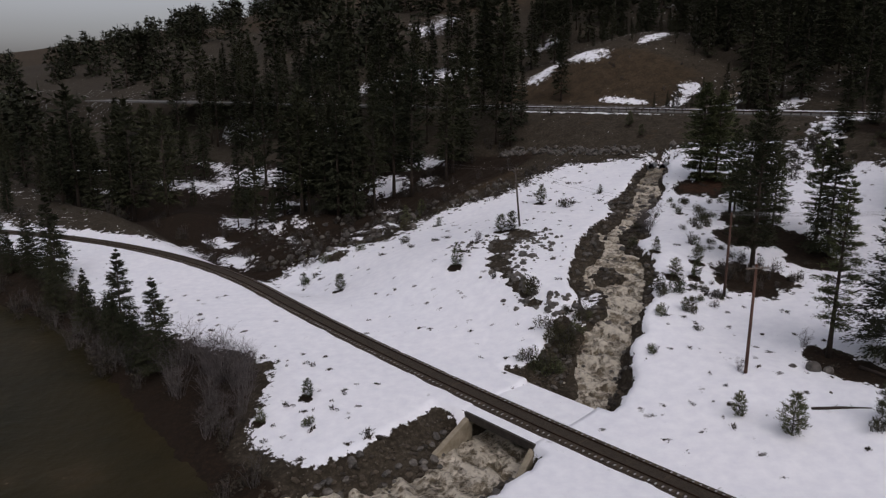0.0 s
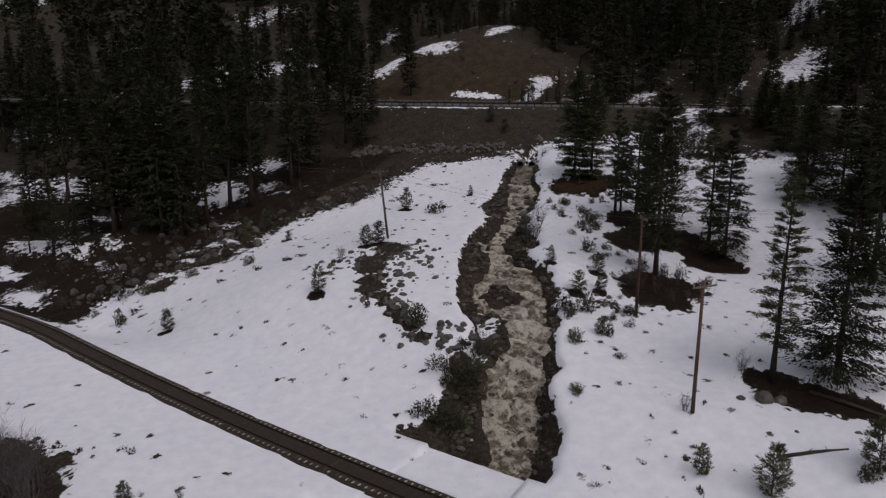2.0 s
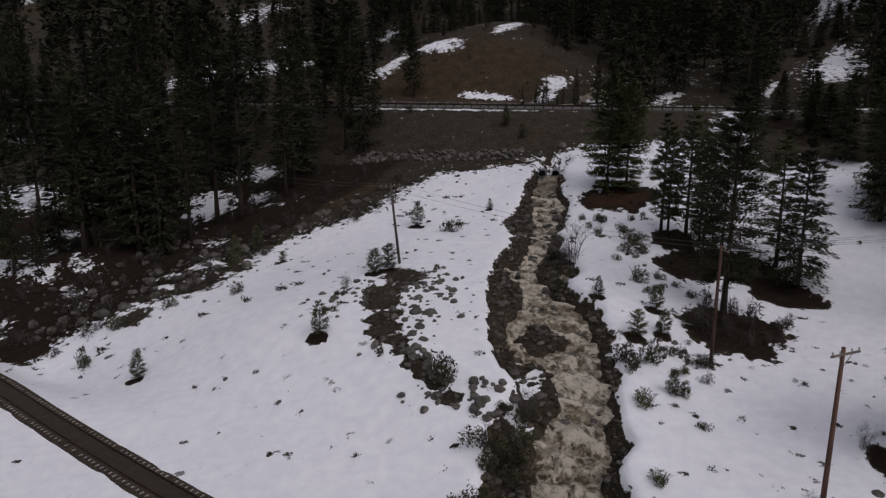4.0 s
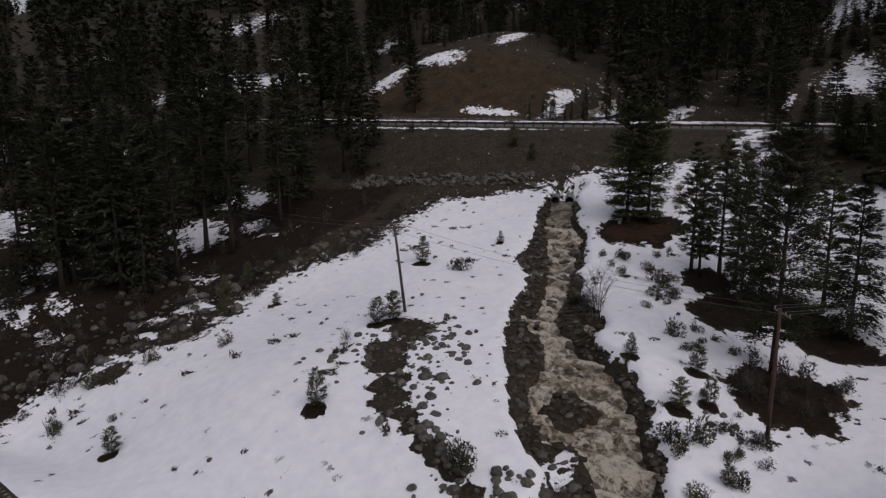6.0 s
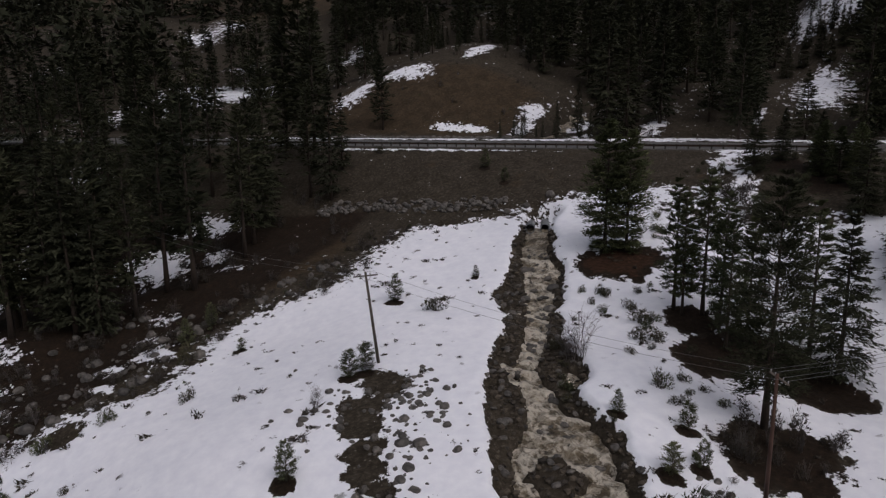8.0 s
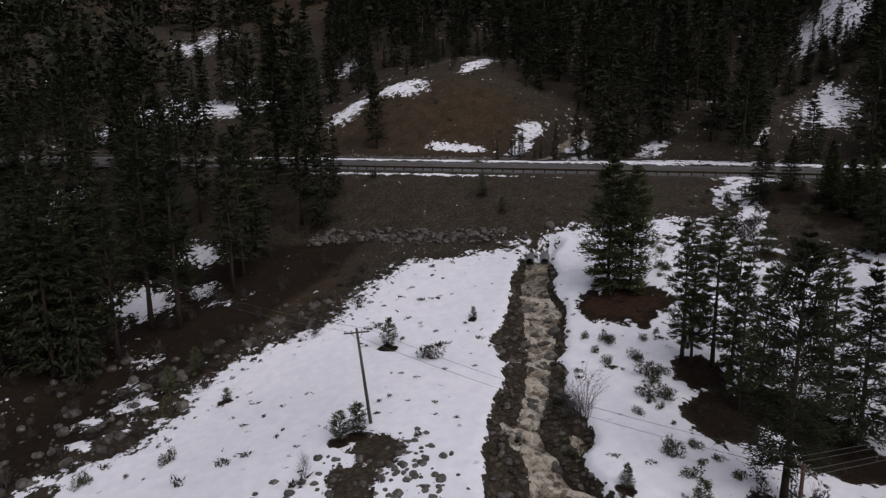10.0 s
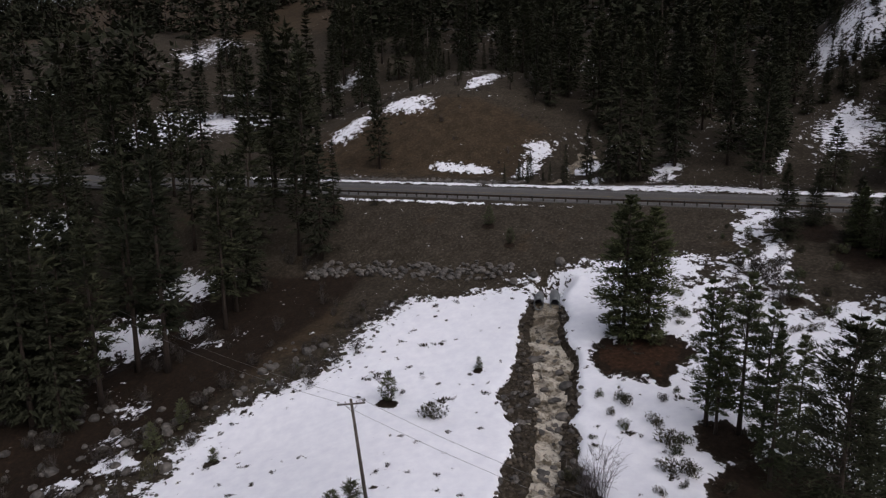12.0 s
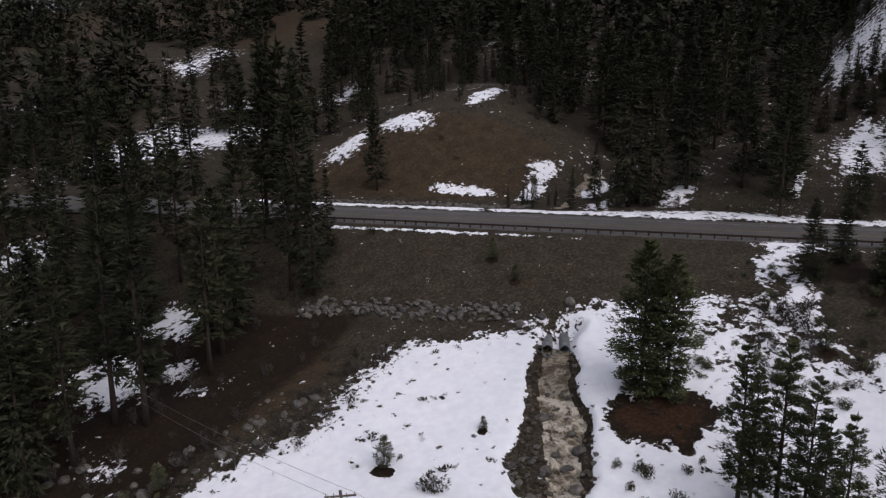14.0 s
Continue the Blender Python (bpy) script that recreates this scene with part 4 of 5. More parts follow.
def build_forest():
    rng = random.Random(7)
    a = tree_kind("pine_tree", "tall dark pine among the hillside forest", "tree", "forest pines", NEEDLE, seed=11, h=27, reach=4.0, bare=0.22, rings=34, per_ring=5, sprays=17, size=1.08, thin=0.55, shape="pine", limbs=False)
    b = tree_kind("fir_tree", "tall dark fir among the hillside forest", "tree", "forest pines", FAR_NEEDLE, seed=12, h=26, reach=4.2, bare=0.08, rings=36, per_ring=6, sprays=14, size=1.12, thin=0.55, shape="fir", limbs=False)
    c = tree_kind("pine_tree", "broad dark pine among the hillside forest", "tree", "forest pines", NEEDLE, seed=13, h=25, reach=4.8, bare=0.16, rings=32, per_ring=6, sprays=16, size=1.15, thin=0.55, shape="round", limbs=False)
    d = tree_kind("spruce_tree", "slim dark spruce among the hillside forest", "tree", "forest pines", FAR_NEEDLE, seed=14, h=22, reach=3.2, bare=0.06, rings=32, per_ring=6, sprays=13, size=1.05, thin=0.55, shape="fir", limbs=False)
    for proto, u, v, s in ((a, 122.7, 96.2, 1.1), (a, 117.4, 96.9, 1.1), (c, 133.0, 139.7, 1.25), (a, 136.0, 137.4, 1.1), (c, 135.9, 170.1, 0.7), (c, 120.5, 112, 0.95), (b, 123, 117, 0.85), (a, 118.5, 108, 0.9), (b, 151, 95, 1.1), (b, 172.8, 188.7, 1.2), (b, 84.2, 180.6, 1.2), (b, 81, 184, 1.05)):
        plant(proto, u, v, s, rng.uniform(0, 360))
    spots = [(122.7, 96.2), (117.4, 96.9), (133, 139.7), (136, 137.4)]

    def fill(count, u0, u1, v0, v1, ok, gap, kinds, lo, hi):
        made = tries = 0
        while made < count and tries < 6000:
            tries += 1
            u, v = rng.uniform(u0, u1), rng.uniform(v0, v1)
            if not ok(u, v) or any((u - p) ** 2 + (v - q) ** 2 < gap * gap for p, q in spots):
                continue
            spots.append((u, v))
            made += 1
            plant(rng.choice(kinds), u, v, rng.uniform(lo, hi), rng.uniform(0, 360))

    # the wood left of the meadow, between railway and road
    fill(58, 110, 235, 44, 140, lambda u, v: not (104 < u < 138 and 80 < v < 121 and not (u > 120 and v < 89)) and not (v < 84 and u < 120 + (84 - v) * 1.2) and not (140 < u < 230 and 60 < v < 108 and rng.random() < 0.85) and v - road_shift(u) < 145 and u > 109 + max(0, (v - 110) * 0.2) and v > track_v(u) + 13 and waves(u, v, 15, 34, 2) > -0.35, 3.4, (a, a, b, c, d), 0.6, 1.15)
    fill(11, 119.5, 138, 76, 89, lambda u, v: u > 120 + (84 - v) * 1.2, 2.8, (a, b, c), 0.7, 1.05)
    fill(30, 165, 300, 25, 75, lambda u, v: v > track_v(u) + 16, 4.0, (b, d, c), 0.4, 0.8)
    fill(5, 128, 140, 66, 82, lambda u, v: v > track_v(u) + 14, 3.6, (a, d), 0.3, 0.55)
    # above the road
    open_slope = lambda u, n: u > 212 and n > 196 and waves(u, n, 16, 60, 2) < 0.5
    fill(160, -60, 104, 120, 320, lambda u, v: 171 < v - road_shift(u) < 262 and not (84 < u < 106 and v - road_shift(u) < 208) and not (u > 60 and v - road_shift(u) < 186) and not (38 < u < 57 and v - road_shift(u) < 275), 3.4, (b, b, d, a, c), 0.75, 1.2)
    fill(98, 104, 300, 120, 320, lambda u, v: 171 < v - road_shift(u) < 275 and not (106 < u < 166 and v - road_shift(u) < (244 if u > 122 else 212)) and not open_slope(u, v - road_shift(u)), 4.3, (b, b, d, a, c), 0.6, 1.15)
    fill(40, -40, 24, 95, 164, lambda u, v: v - road_shift(u) < 146, 3.8, (b, d, c), 0.6, 1.0)
    fill(9, 148, 250, 100, 145, lambda u, v: 143 < v - road_shift(u) < 147, 4.0, (a, b, c), 0.8, 1.15)
    # thin trees on the snowy slope above the road's bend
    fill(14, 40, 62, 225, 300, lambda u, v: 232 < v - road_shift(u) < 272, 2.5, (d, d, b), 0.3, 0.6)
    # small trees along the knoll's brow and by the cascade
    fill(9, 96, 104, 165, 182, lambda u, v: 169.5 < v - road_shift(u) < 177, 0.9, (d, b), 0.12, 0.24)
    fill(7, 82, 94, 165, 190, lambda u, v: 170 < v - road_shift(u) < 185, 2.0, (d, b), 0.2, 0.5)
    fill(62, 112, 192, 170, 300, lambda u, v: 211 < v - road_shift(u) < 258, 2.4, (d, b, a), 0.16, 0.42)


near_kinds = build_near_trees()
build_forest()
for u, v, h in ((75.9, 24.2, 11.5), (124.0, 25.8, 14.5), (89.5, 24.6, 12.5), (86.0, 22.6, 8.5), (79.5, 22.8, 7.0), (134.0, 21.8, 7.3), (93.0, 24.0, 6.0), (110.0, 22.0, 9.0), (141, 22, 10.0), (118, 24.5, 11.0), (129, 24, 9.5), (104, 24.5, 7.5), (98, 22.5, 8.5), (150, 21, 11.0), (137, 25, 8.0)):
    plant(near_kinds[5], u, v, h / 14.0, u * 37, wide=1.15, label="dark narrow conifer on the river bank")


def build_far_wood():
    """The mountain's forest, uncounted: many small trees in one mesh."""
    rng = np.random.RandomState(3)
    kinds = [conifer(70 + k, 1.0, 0.155, 0.06, 10, 4, 5, 0.125, "fir" if k % 2 else "pine", limbs=False) for k in range(4)]
    kinds = [(np.array([tuple(p) for p in t[0]]), t[1], np.array(c[0]), c[1]) for t, c in kinds]
    tv, tf, cv, cf, nt, nc = [], [], [], [], 0, 0
    count = 0
    while count < 2000:
        v = 262 + 560 * rng.rand() ** 1.25
        u = rng.uniform(-220, 1000)
        if rng.rand() > 0.68:
            v, u = rng.uniform(60, 330), rng.uniform(235, 900)
        x, y = to_xy(u, v)
        if abs(np.degrees(np.arctan2(x, y)) - 6) > 50 or 140 < v - road_shift(u) < 172 and u < 335 or (36 < u < 62 and v < 330) or (20 < u < 62 and v < 420 and rng.rand() < 0.6):
            continue
        if waves(x, y, 77, 90, 2) < (-0.42 if u < 235 else 0.3):
            continue
        count += 1
        z = float(height(x, y)) - 0.2
        t, f1, c, f2 = kinds[rng.randint(4)]
        s = rng.uniform(14, 27)
        a = rng.uniform(0, 6.283)
        turn = np.array([[np.cos(a), -np.sin(a), 0], [np.sin(a), np.cos(a), 0], [0, 0, 1]]) * s
        tv.append(t @ turn.T + [x, y, z])
        tf.extend(tuple(nt + k for k in q) for q in f1)
        nt += len(t)
        cv.append(c @ turn.T + [x, y, z])
        cf.extend(tuple(nc + k for k in q) for q in f2)
        nc += len(c)
    wood = thing("far_forest", "dense dark conifer forest covering the mountainside", "forest", kind="stuff")
    part("trunks", (np.concatenate(tv).tolist(), tf), BARK, wood)
    part("crowns", (np.concatenate(cv).tolist(), cf), FAR_NEEDLE, wood)


build_far_wood()


# ---- undergrowth, stones and stumps ----
def blob(seed, flat=0.65):
    """A worn, angular stone."""
    bm = bmesh.new()
    bmesh.ops.create_icosphere(bm, subdivisions=2, radius=0.5)
    rng = random.Random(seed)
    shift = Vector((rng.uniform(0, 50), rng.uniform(0, 50), rng.uniform(0, 50)))
    sx, sy = rng.uniform(0.8, 1.2), rng.uniform(0.7, 1.1)
    for v in bm.verts:
        k = 1 + 0.35 * noise.noise(v.co * 2.1 + shift) + 0.18 * noise.noise(v.co * 5 + shift)
        v.co = Vector((v.co.x * sx * k, v.co.y * sy * k, v.co.z * flat * k))
    me = bpy.data.meshes.new("stone")
    bm.to_mesh(me)
    bm.free()
    return me


STONES = [blob(k, 0.55 + 0.08 * (k % 4)) for k in range(6)]
for me in STONES:
    me.materials.append(STONE)


def put_stone(u, v, size, rng, label="grey-brown boulder half sunk in the snow", group="stones in the snow", name="stone"):
    ob = new(name, rng.choice(STONES))
    x, y, z = on_land(u, v, 0.12 * size)
    ob.matrix_world = pose(x, y, z, rng.uniform(-12, 12), rng.uniform(-12, 12), rng.uniform(0, 360)) @ Matrix.Diagonal((size, size * rng.uniform(0.7, 1.1), size * rng.uniform(0.85, 1.3), 1))
    return tagged(ob, label, "stone", group)


def leaf_cloud(rng, count, spread, tall, size, upright=0.6):
    """Sprays filling a low irregular dome."""
    lobes = rng.uniform(-1, 1, (6, 3)) * [0.62, 0.62, 0.25] + [0, 0, 0.42]
    pick = rng.randint(0, 6, count)
    q = rng.normal(0, 1, (count, 3))
    q *= (0.45 * rng.uniform(0.2, 1, count) ** 0.4 / np.linalg.norm(q, axis=1))[:, None]
    c = lobes[pick] + q
    c[:, 2] = np.abs(c[:, 2])
    d = c * [0.7, 0.7, 0.3] + [0, 0, upright * 0.6] + rng.normal(0, 0.35, (count, 3))
    c = c * [spread, spread * 0.85, tall]
    d /= np.linalg.norm(d, axis=1, keepdims=True)
    ln = size * rng.uniform(0.6, 1.4, count)
    return kites(c, d, rng.normal(0, 1, (count, 3)), ln, ln * rng.uniform(0.3, 0.5, count))


def twigs(rng, count, spread, tall, thick=0.02, fork=3):
    """Thin forking stems rising from one root."""
    pieces = []
    for _ in range(count):
        a, lean = rng.uniform(0, 6.283), rng.uniform(0.05, 0.55)
        h = tall * rng.uniform(0.55, 1.0)
        root = Vector((rng.uniform(-0.2, 0.2) * spread, rng.uniform(-0.2, 0.2) * spread, 0))
        mid = root + Vector((math.cos(a) * lean * spread * 0.4, math.sin(a) * lean * spread * 0.4, h * 0.5))
        top = root + Vector((math.cos(a) * lean * spread, math.sin(a) * lean * spread, h))
        pieces.append(tube([root, mid, top], [thick, thick * 0.7, thick * 0.25], 3, False))
        for _ in range(fork):
            t = rng.uniform(0.3, 0.85)
            p = mid.lerp(top, t) if t > 0.5 else root.lerp(mid, t * 2)
            b = rng.uniform(0, 6.283)
            q = p + Vector((math.cos(b) * 0.25 * spread, math.sin(b) * 0.25 * spread, h * rng.uniform(0.02, 0.3)))
            pieces.append(tube([p, p.lerp(q, 0.5) + Vector((0, 0, 0.03 * h)), q], [thick * 0.5, thick * 0.35, thick * 0.15], 3, False))
    return joined(pieces)


def as_lists(vf):
    return vf[0].tolist(), vf[1].tolist()


def shrub_kind(seed, name, label, leafy, spread, tall, leaf=None, stems=9, fork=3, size=0.2, group="brush in the snow", thick=0.02):
    rng = np.random.RandomState(seed)
    bush = thing(name, label, "shrub", group)
    part("brushwood", twigs(random.Random(seed), stems, spread, tall, thick, fork), TWIG, bush)
    if leafy:
        part("foliage", as_lists(leaf_cloud(rng, leafy, spread, tall, size)), leaf or SAGE, bush)
    return bush


def build_undergrowth():
    rng = random.Random(21)
    young = [tree_kind("young_pine", "small young green pine standing in the snow", "tree", "young pines in the snow", YOUNG, seed=30 + k, h=3.0, reach=1.05, bare=0.06, rings=13, per_ring=6, sprays=46, size=0.18, thin=0.5, shape=("round", "pine", "fir")[k], droop=-0.35) for k in range(3)]
    for u, v, h in YOUNG_PINES:
        plant(rng.choice(young), u, v, h / 3.0, rng.uniform(0, 360), wide=rng.uniform(0.85, 1.1))
    sage = [shrub_kind(50 + k, "shrub", "low dark olive brush pushing through the snow", 470, 0.75, 1.0, SAGE if k != 1 else YOUNG, size=0.14) for k in range(3)]
    for u, v, h in BRUSH:
        plant(rng.choice(sage), u, v, h, rng.uniform(0, 360), wide=rng.uniform(0.85, 1.25))
    for _ in range(16):
        u, v = rng.gauss(45.5, 3.2), rng.uniform(70, 112)
        u += (v - 84) * 0.38
        plant(rng.choice(sage), u, v, rng.uniform(0.35, 0.95), rng.uniform(0, 360), wide=rng.uniform(0.9, 1.4))
    for _ in range(14):
        v = rng.uniform(51, 68)
        u = float(creek(v)[0]) + rng.uniform(4.0, 7.0)
        plant(rng.choice(sage), u, v, rng.uniform(1.0, 2.4), rng.uniform(0, 360), wide=rng.uniform(0.9, 1.3))
    for _ in range(12):
        v = rng.uniform(80, 104)
        u = float(creek(v)[0]) - rng.uniform(2.0, 4.6)
        plant(rng.choice(sage), u, v, rng.uniform(0.5, 1.2), rng.uniform(0, 360), wide=1.3)
    for _ in range(60):
        u, n = rng.uniform(42, 60), rng.uniform(110, 146)
        plant(rng.choice(sage), u, n + float(road_shift(u)), rng.uniform(0.4, 1.3), rng.uniform(0, 360), wide=1.25)
    bare = [shrub_kind(60 + k, "bare_shrub", "leafless grey-brown shrub with dense fine twigs", 0, 2.6, 3.6, stems=32, fork=7, group="leafless shrubs", thick=0.018) for k in range(3)]
    for u, v, h in BARE:
        plant(rng.choice(bare), u, v, h / 4.2, rng.uniform(0, 360), wide=rng.uniform(0.9, 1.2))
    thicket = [shrub_kind(80 + k, "riverside_shrub", "dense dark leafless thicket on the river bank", 150, 2.0, 3.4, TUFT, stems=13, fork=3, size=0.48, group="riverside thicket", thick=0.03) for k in range(2)]
    for _ in range(80):
        u = rng.uniform(42, 190)
        edge = float(np.interp(u, BANK_U, BANK_V))
        v = rng.uniform(max(edge - 8.5, 15), edge - 0.3) - (0 if u < 100 else rng.uniform(0, 1.5))
        if 30 < u < 54 and v > 20 and rng.random() < 0.8 or 57 < u < 76 and v > edge - 3.5 and rng.random() < 0.8:
            continue
        plant(rng.choice(thicket), u, v, rng.uniform(0.5, 1.15), rng.uniform(0, 360))
    for _ in range(22):
        plant(rng.choice(thicket), rng.uniform(34, 42.5), rng.uniform(84.5, 93), rng.uniform(0.3, 0.6), rng.uniform(0, 360))
    for _ in range(16):
        plant(rng.choice(thicket + sage), rng.gauss(38.6, 1.5), rng.gauss(79.6, 1.3), rng.uniform(0.2, 0.45), rng.uniform(0, 360), wide=1.3)
    for _ in range(150):
        v = rng.uniform(56, 122)
        u = float(np.interp(v, EDGE_V, EDGE_U)) + rng.gauss(-0.6, 2.6)
        plant(rng.choice(thicket + sage), u, v, rng.uniform(0.2, 0.55), rng.uniform(0, 360), wide=1.3)
    for _ in range(24):
        u = rng.uniform(106, 180)
        v = float(track_v(u)) + rng.uniform(9, 24)
        plant(rng.choice(thicket + sage), u, v, rng.uniform(0.5, 1.0), rng.uniform(0, 360))
    for _ in range(18):
        u, v = rng.uniform(104, 128), rng.uniform(84, 126)
        plant(rng.choice(thicket), u, v, rng.uniform(0.35, 0.8), rng.uniform(0, 360))
    # grey thickets and rocks on the bushy slope beside the creek
    for _ in range(24):
        u, n = rng.gauss(50, 2.6), rng.uniform(106, 130)
        plant(rng.choice(thicket), u, n + float(road_shift(u)), rng.uniform(0.35, 0.75), rng.uniform(0, 360), wide=1.25)
    # dark brush between the wood and the meadow
    for _ in range(60):
        u, v = rng.uniform(103, 128), rng.uniform(56, 108)
        if u > float(np.interp(v, EDGE_V, EDGE_U)) + 1:
            plant(rng.choice(thicket), u, v, rng.uniform(0.25, 0.7), rng.uniform(0, 360), wide=1.3)
    # scrub on the cut knoll and at the foot of the wood above the road
    for _ in range(46):
        u, n = rng.uniform(110, 162), rng.gauss(203, 6)
        plant(rng.choice(thicket + sage), u, n + float(road_shift(u)), rng.uniform(0.2, 0.55), rng.uniform(0, 360), wide=1.3)
    for _ in range(26):
        u, n = rng.uniform(62, 96), rng.uniform(170, 180)
        plant(rng.choice(thicket + sage), u, n + float(road_shift(u)), rng.uniform(0.3, 0.7), rng.uniform(0, 360), wide=1.2)
    for _ in range(30):
        u, n = rng.uniform(112, 190), rng.uniform(70, 126)
        plant(rng.choice(thicket), u, n + float(road_shift(u)), rng.uniform(0.3, 0.8), rng.uniform(0, 360), wide=1.2)


# u, v and height of the plants that stand apart
BRUSH = [(48.6, 91.1, 1.9), (44.2, 75.6, 1.8), (42.6, 77.2, 2.2), (43.2, 74.8, 1.4), (59.6, 108.6, 1.3), (60.5, 106.3, 1.0), (58.5, 104.7, 1.2), (56.0, 106.1, 1.4), (54.0, 103.8, 1.7), (52.9, 104.4, 1.2), (52.8, 99.7, 1.6), (51.4, 100.1, 1.5), (46.6, 89.5, 1.1), (43.2, 91.9, 1.0),
         (38.8, 74.2, 1.5), (40.6, 70.9, 1.6), (53.3, 102.7, 1.4), (60.7, 109.2, 1.2), (62.8, 108.9, 1.0), (56.3, 110.5, 0.9), (55.6, 112.3, 0.8), (77.0, 98.4, 1.9), (54.8, 64.6, 2.2), (35.7, 62.1, 1.1), (92.3, 74.6, 1.4), (96.9, 56.2, 1.9), (98.4, 69.3, 1.5), (100.4, 63.7, 1.7), (91.4, 59.9, 0.9), (100.3, 81.2, 2.2),
         (50.4, 28.6, 1.1), (54.5, 140.3, 1.9), (115.4, 140.7, 1.5), (41.4, 79.4, 1.0), (39.8, 77.4, 0.9), (47.2, 93.5, 1.0), (13.6, 60.4, 1.5)]
BARE = [(57.6, 93.9, 6.1), (63.3, 27.8, 6.2), (66.6, 27.0, 6.8), (61.5, 27.8, 5.2), (68.4, 27.4, 6.0), (65.0, 29.0, 5.8), (73.8, 26.4, 6.2), (71.0, 28.0, 5.6), (26.2, 74.2, 2.4), (27.6, 63.8, 1.9), (76.5, 76.8, 1.6), (75.2, 75.0, 2.2), (64.0, 29.5, 4.2), (58.3, 25.6, 4.2), (78.0, 127.0, 2.6), (70, 27, 4.4), (48.0, 65.5, 3.4), (58.9, 95.0, 3.0),
        (63, 24.5, 5), (68, 23, 4.5), (72, 24, 5), (60, 24, 4), (77, 24, 4.5), (56, 23, 3.5), (80, 22, 4.5), (86, 21, 5), (95, 20, 5), (100, 22, 4), (58, 22, 4), (65, 28, 4.5), (70, 29.5, 3.5)]
build_undergrowth()


def build_stones():
    rng = random.Random(5)
    tufts = []
    for k in range(4):
        me_rng = np.random.RandomState(90 + k)
        ob = tagged(part("grass_tuft", as_lists(leaf_cloud(me_rng, 34, 0.42, 0.34, 0.26, 0.9)), TUFT), "dark dead grass tuft poking through the snow", "grass", "grass tufts in the snow")
        tufts.append(ob)

    def tuft(u, v, s):
        ob = rng.choice(tufts)
        if ob in used:
            ob = copy_thing(ob, Matrix())
        used.add(ob)
        x, y, z = on_land(u, v, 0.03)
        ob.matrix_basis = pose(x, y, z, 0, 0, rng.uniform(0, 360)) @ Matrix.Diagonal((s * rng.uniform(0.9, 2.0), s, s * 0.8, 1))

    def clear(u, v):
        x, y = to_xy(u, v)
        return float(base_height(x, y) - height(x, y)) < 0.1 and abs(v - float(track_v(u))) > 4

    made = 0
    while made < 190:
        u, v = rng.uniform(44, 106), rng.uniform(48, 126)
        edge = float(np.interp(v, EDGE_V, EDGE_U))
        near_edge = max(0.0, 1 - (edge - u) / 26)
        if u > edge - 1 or not clear(u, v) or rng.random() > 0.28 + 0.5 * near_edge + 0.5 * max(0, (v - 92) / 40):
            continue
        made += 1
        if rng.random() < 0.88:
            tuft(u, v, rng.choice((0.4, 0.6, 0.8, 1.1, 1.7)) * rng.uniform(0.8, 1.2))
        else:
            put_stone(u, v, rng.uniform(0.2, 0.7), rng)
    made = 0
    while made < 42:
        u, v = rng.uniform(42, 100), rng.uniform(24, 38)
        if v < float(np.interp(u, BANK_U, BANK_V)) + 0.5 or not clear(u, v) or rng.random() > 1.2 - (v - 24) / 16:
            continue
        made += 1
        tuft(u, v, rng.uniform(0.6, 1.4))
    made = 0
    while made < 85:
        u, v = rng.uniform(12, 50), rng.uniform(50, 100)
        if not clear(u, v) or rng.random() > 0.35 + (u - 12) / 60:
            continue
        made += 1
        (tuft(u, v, rng.uniform(0.4, 1.2)) if rng.random() < 0.75 else put_stone(u, v, rng.uniform(0.2, 0.6), rng))
    # stones and stalks thick along the upper edge of the snow
    for _ in range(70):
        v = rng.uniform(99, 123)
        u = float(np.interp(v, EDGE_V, EDGE_U)) - 1.0 - rng.expovariate(0.3)
        (tuft(u, v, rng.uniform(0.3, 0.8)) if rng.random() < 0.22 else put_stone(u, v, 0.2 + 0.55 * rng.random() ** 2, rng))
    # stones along the old side channel and the pile under the pole
    for _ in range(60):
        t = rng.random()
        u = np.interp(t, [0, 0.35, 0.65, 1], [71.5, 69.5, 63.5, 54]) + rng.gauss(0, 1.5) - 2.0
        v = np.interp(t, [0, 0.35, 0.65, 1], [81, 73, 67, 62]) + rng.gauss(0, 1.6)
        put_stone(u, v, rng.uniform(0.3, 0.95), rng, "rounded grey stone beside the dry side channel", "stones of the side channel", "cobble")
    for _ in range(45):
        u, v = rng.gauss(68.8, 1.5), rng.gauss(81.2, 1.5)
        put_stone(u, v, rng.uniform(0.35, 0.8), rng, "rounded grey stone piled below the utility pole", "stone pile by the pole", "cobble")
    for _ in range(120):
        v = rng.uniform(62, 81)
        u = float(np.interp(v, [62, 66, 70, 75, 81], [54, 59, 63, 65.5, 67])) - abs(rng.gauss(0, 2.6)) + 0.8
        if clear(u, v):
            put_stone(u, v, 0.25 + 0.95 * rng.random() ** 2, rng, "rounded grey stone beside the dry side channel", "stones of the side channel", "cobble")
    for _ in range(30):
        u, v = rng.uniform(48.5, 52.8), rng.uniform(61.8, 66.5)
        put_stone(u, v, rng.uniform(0.45, 1.05), rng, "blocky grey stone on the creek's brink", "stones on the brink")
    for _ in range(16):
        put_stone(rng.gauss(41.6, 1.3), rng.gauss(79.6, 0.8), rng.uniform(0.3, 0.75), rng, "rounded grey stone below the pine's bare patch", "stones below the pine")
    for _ in range(40):
        u, v = rng.gauss(70.0, 2.0) + 3.5, rng.gauss(76.5, 2.4)
        put_stone(u, v, 0.3 + 0.8 * rng.random() ** 2, rng, "rounded grey stone beside the dry side channel", "stones of the side channel", "cobble")
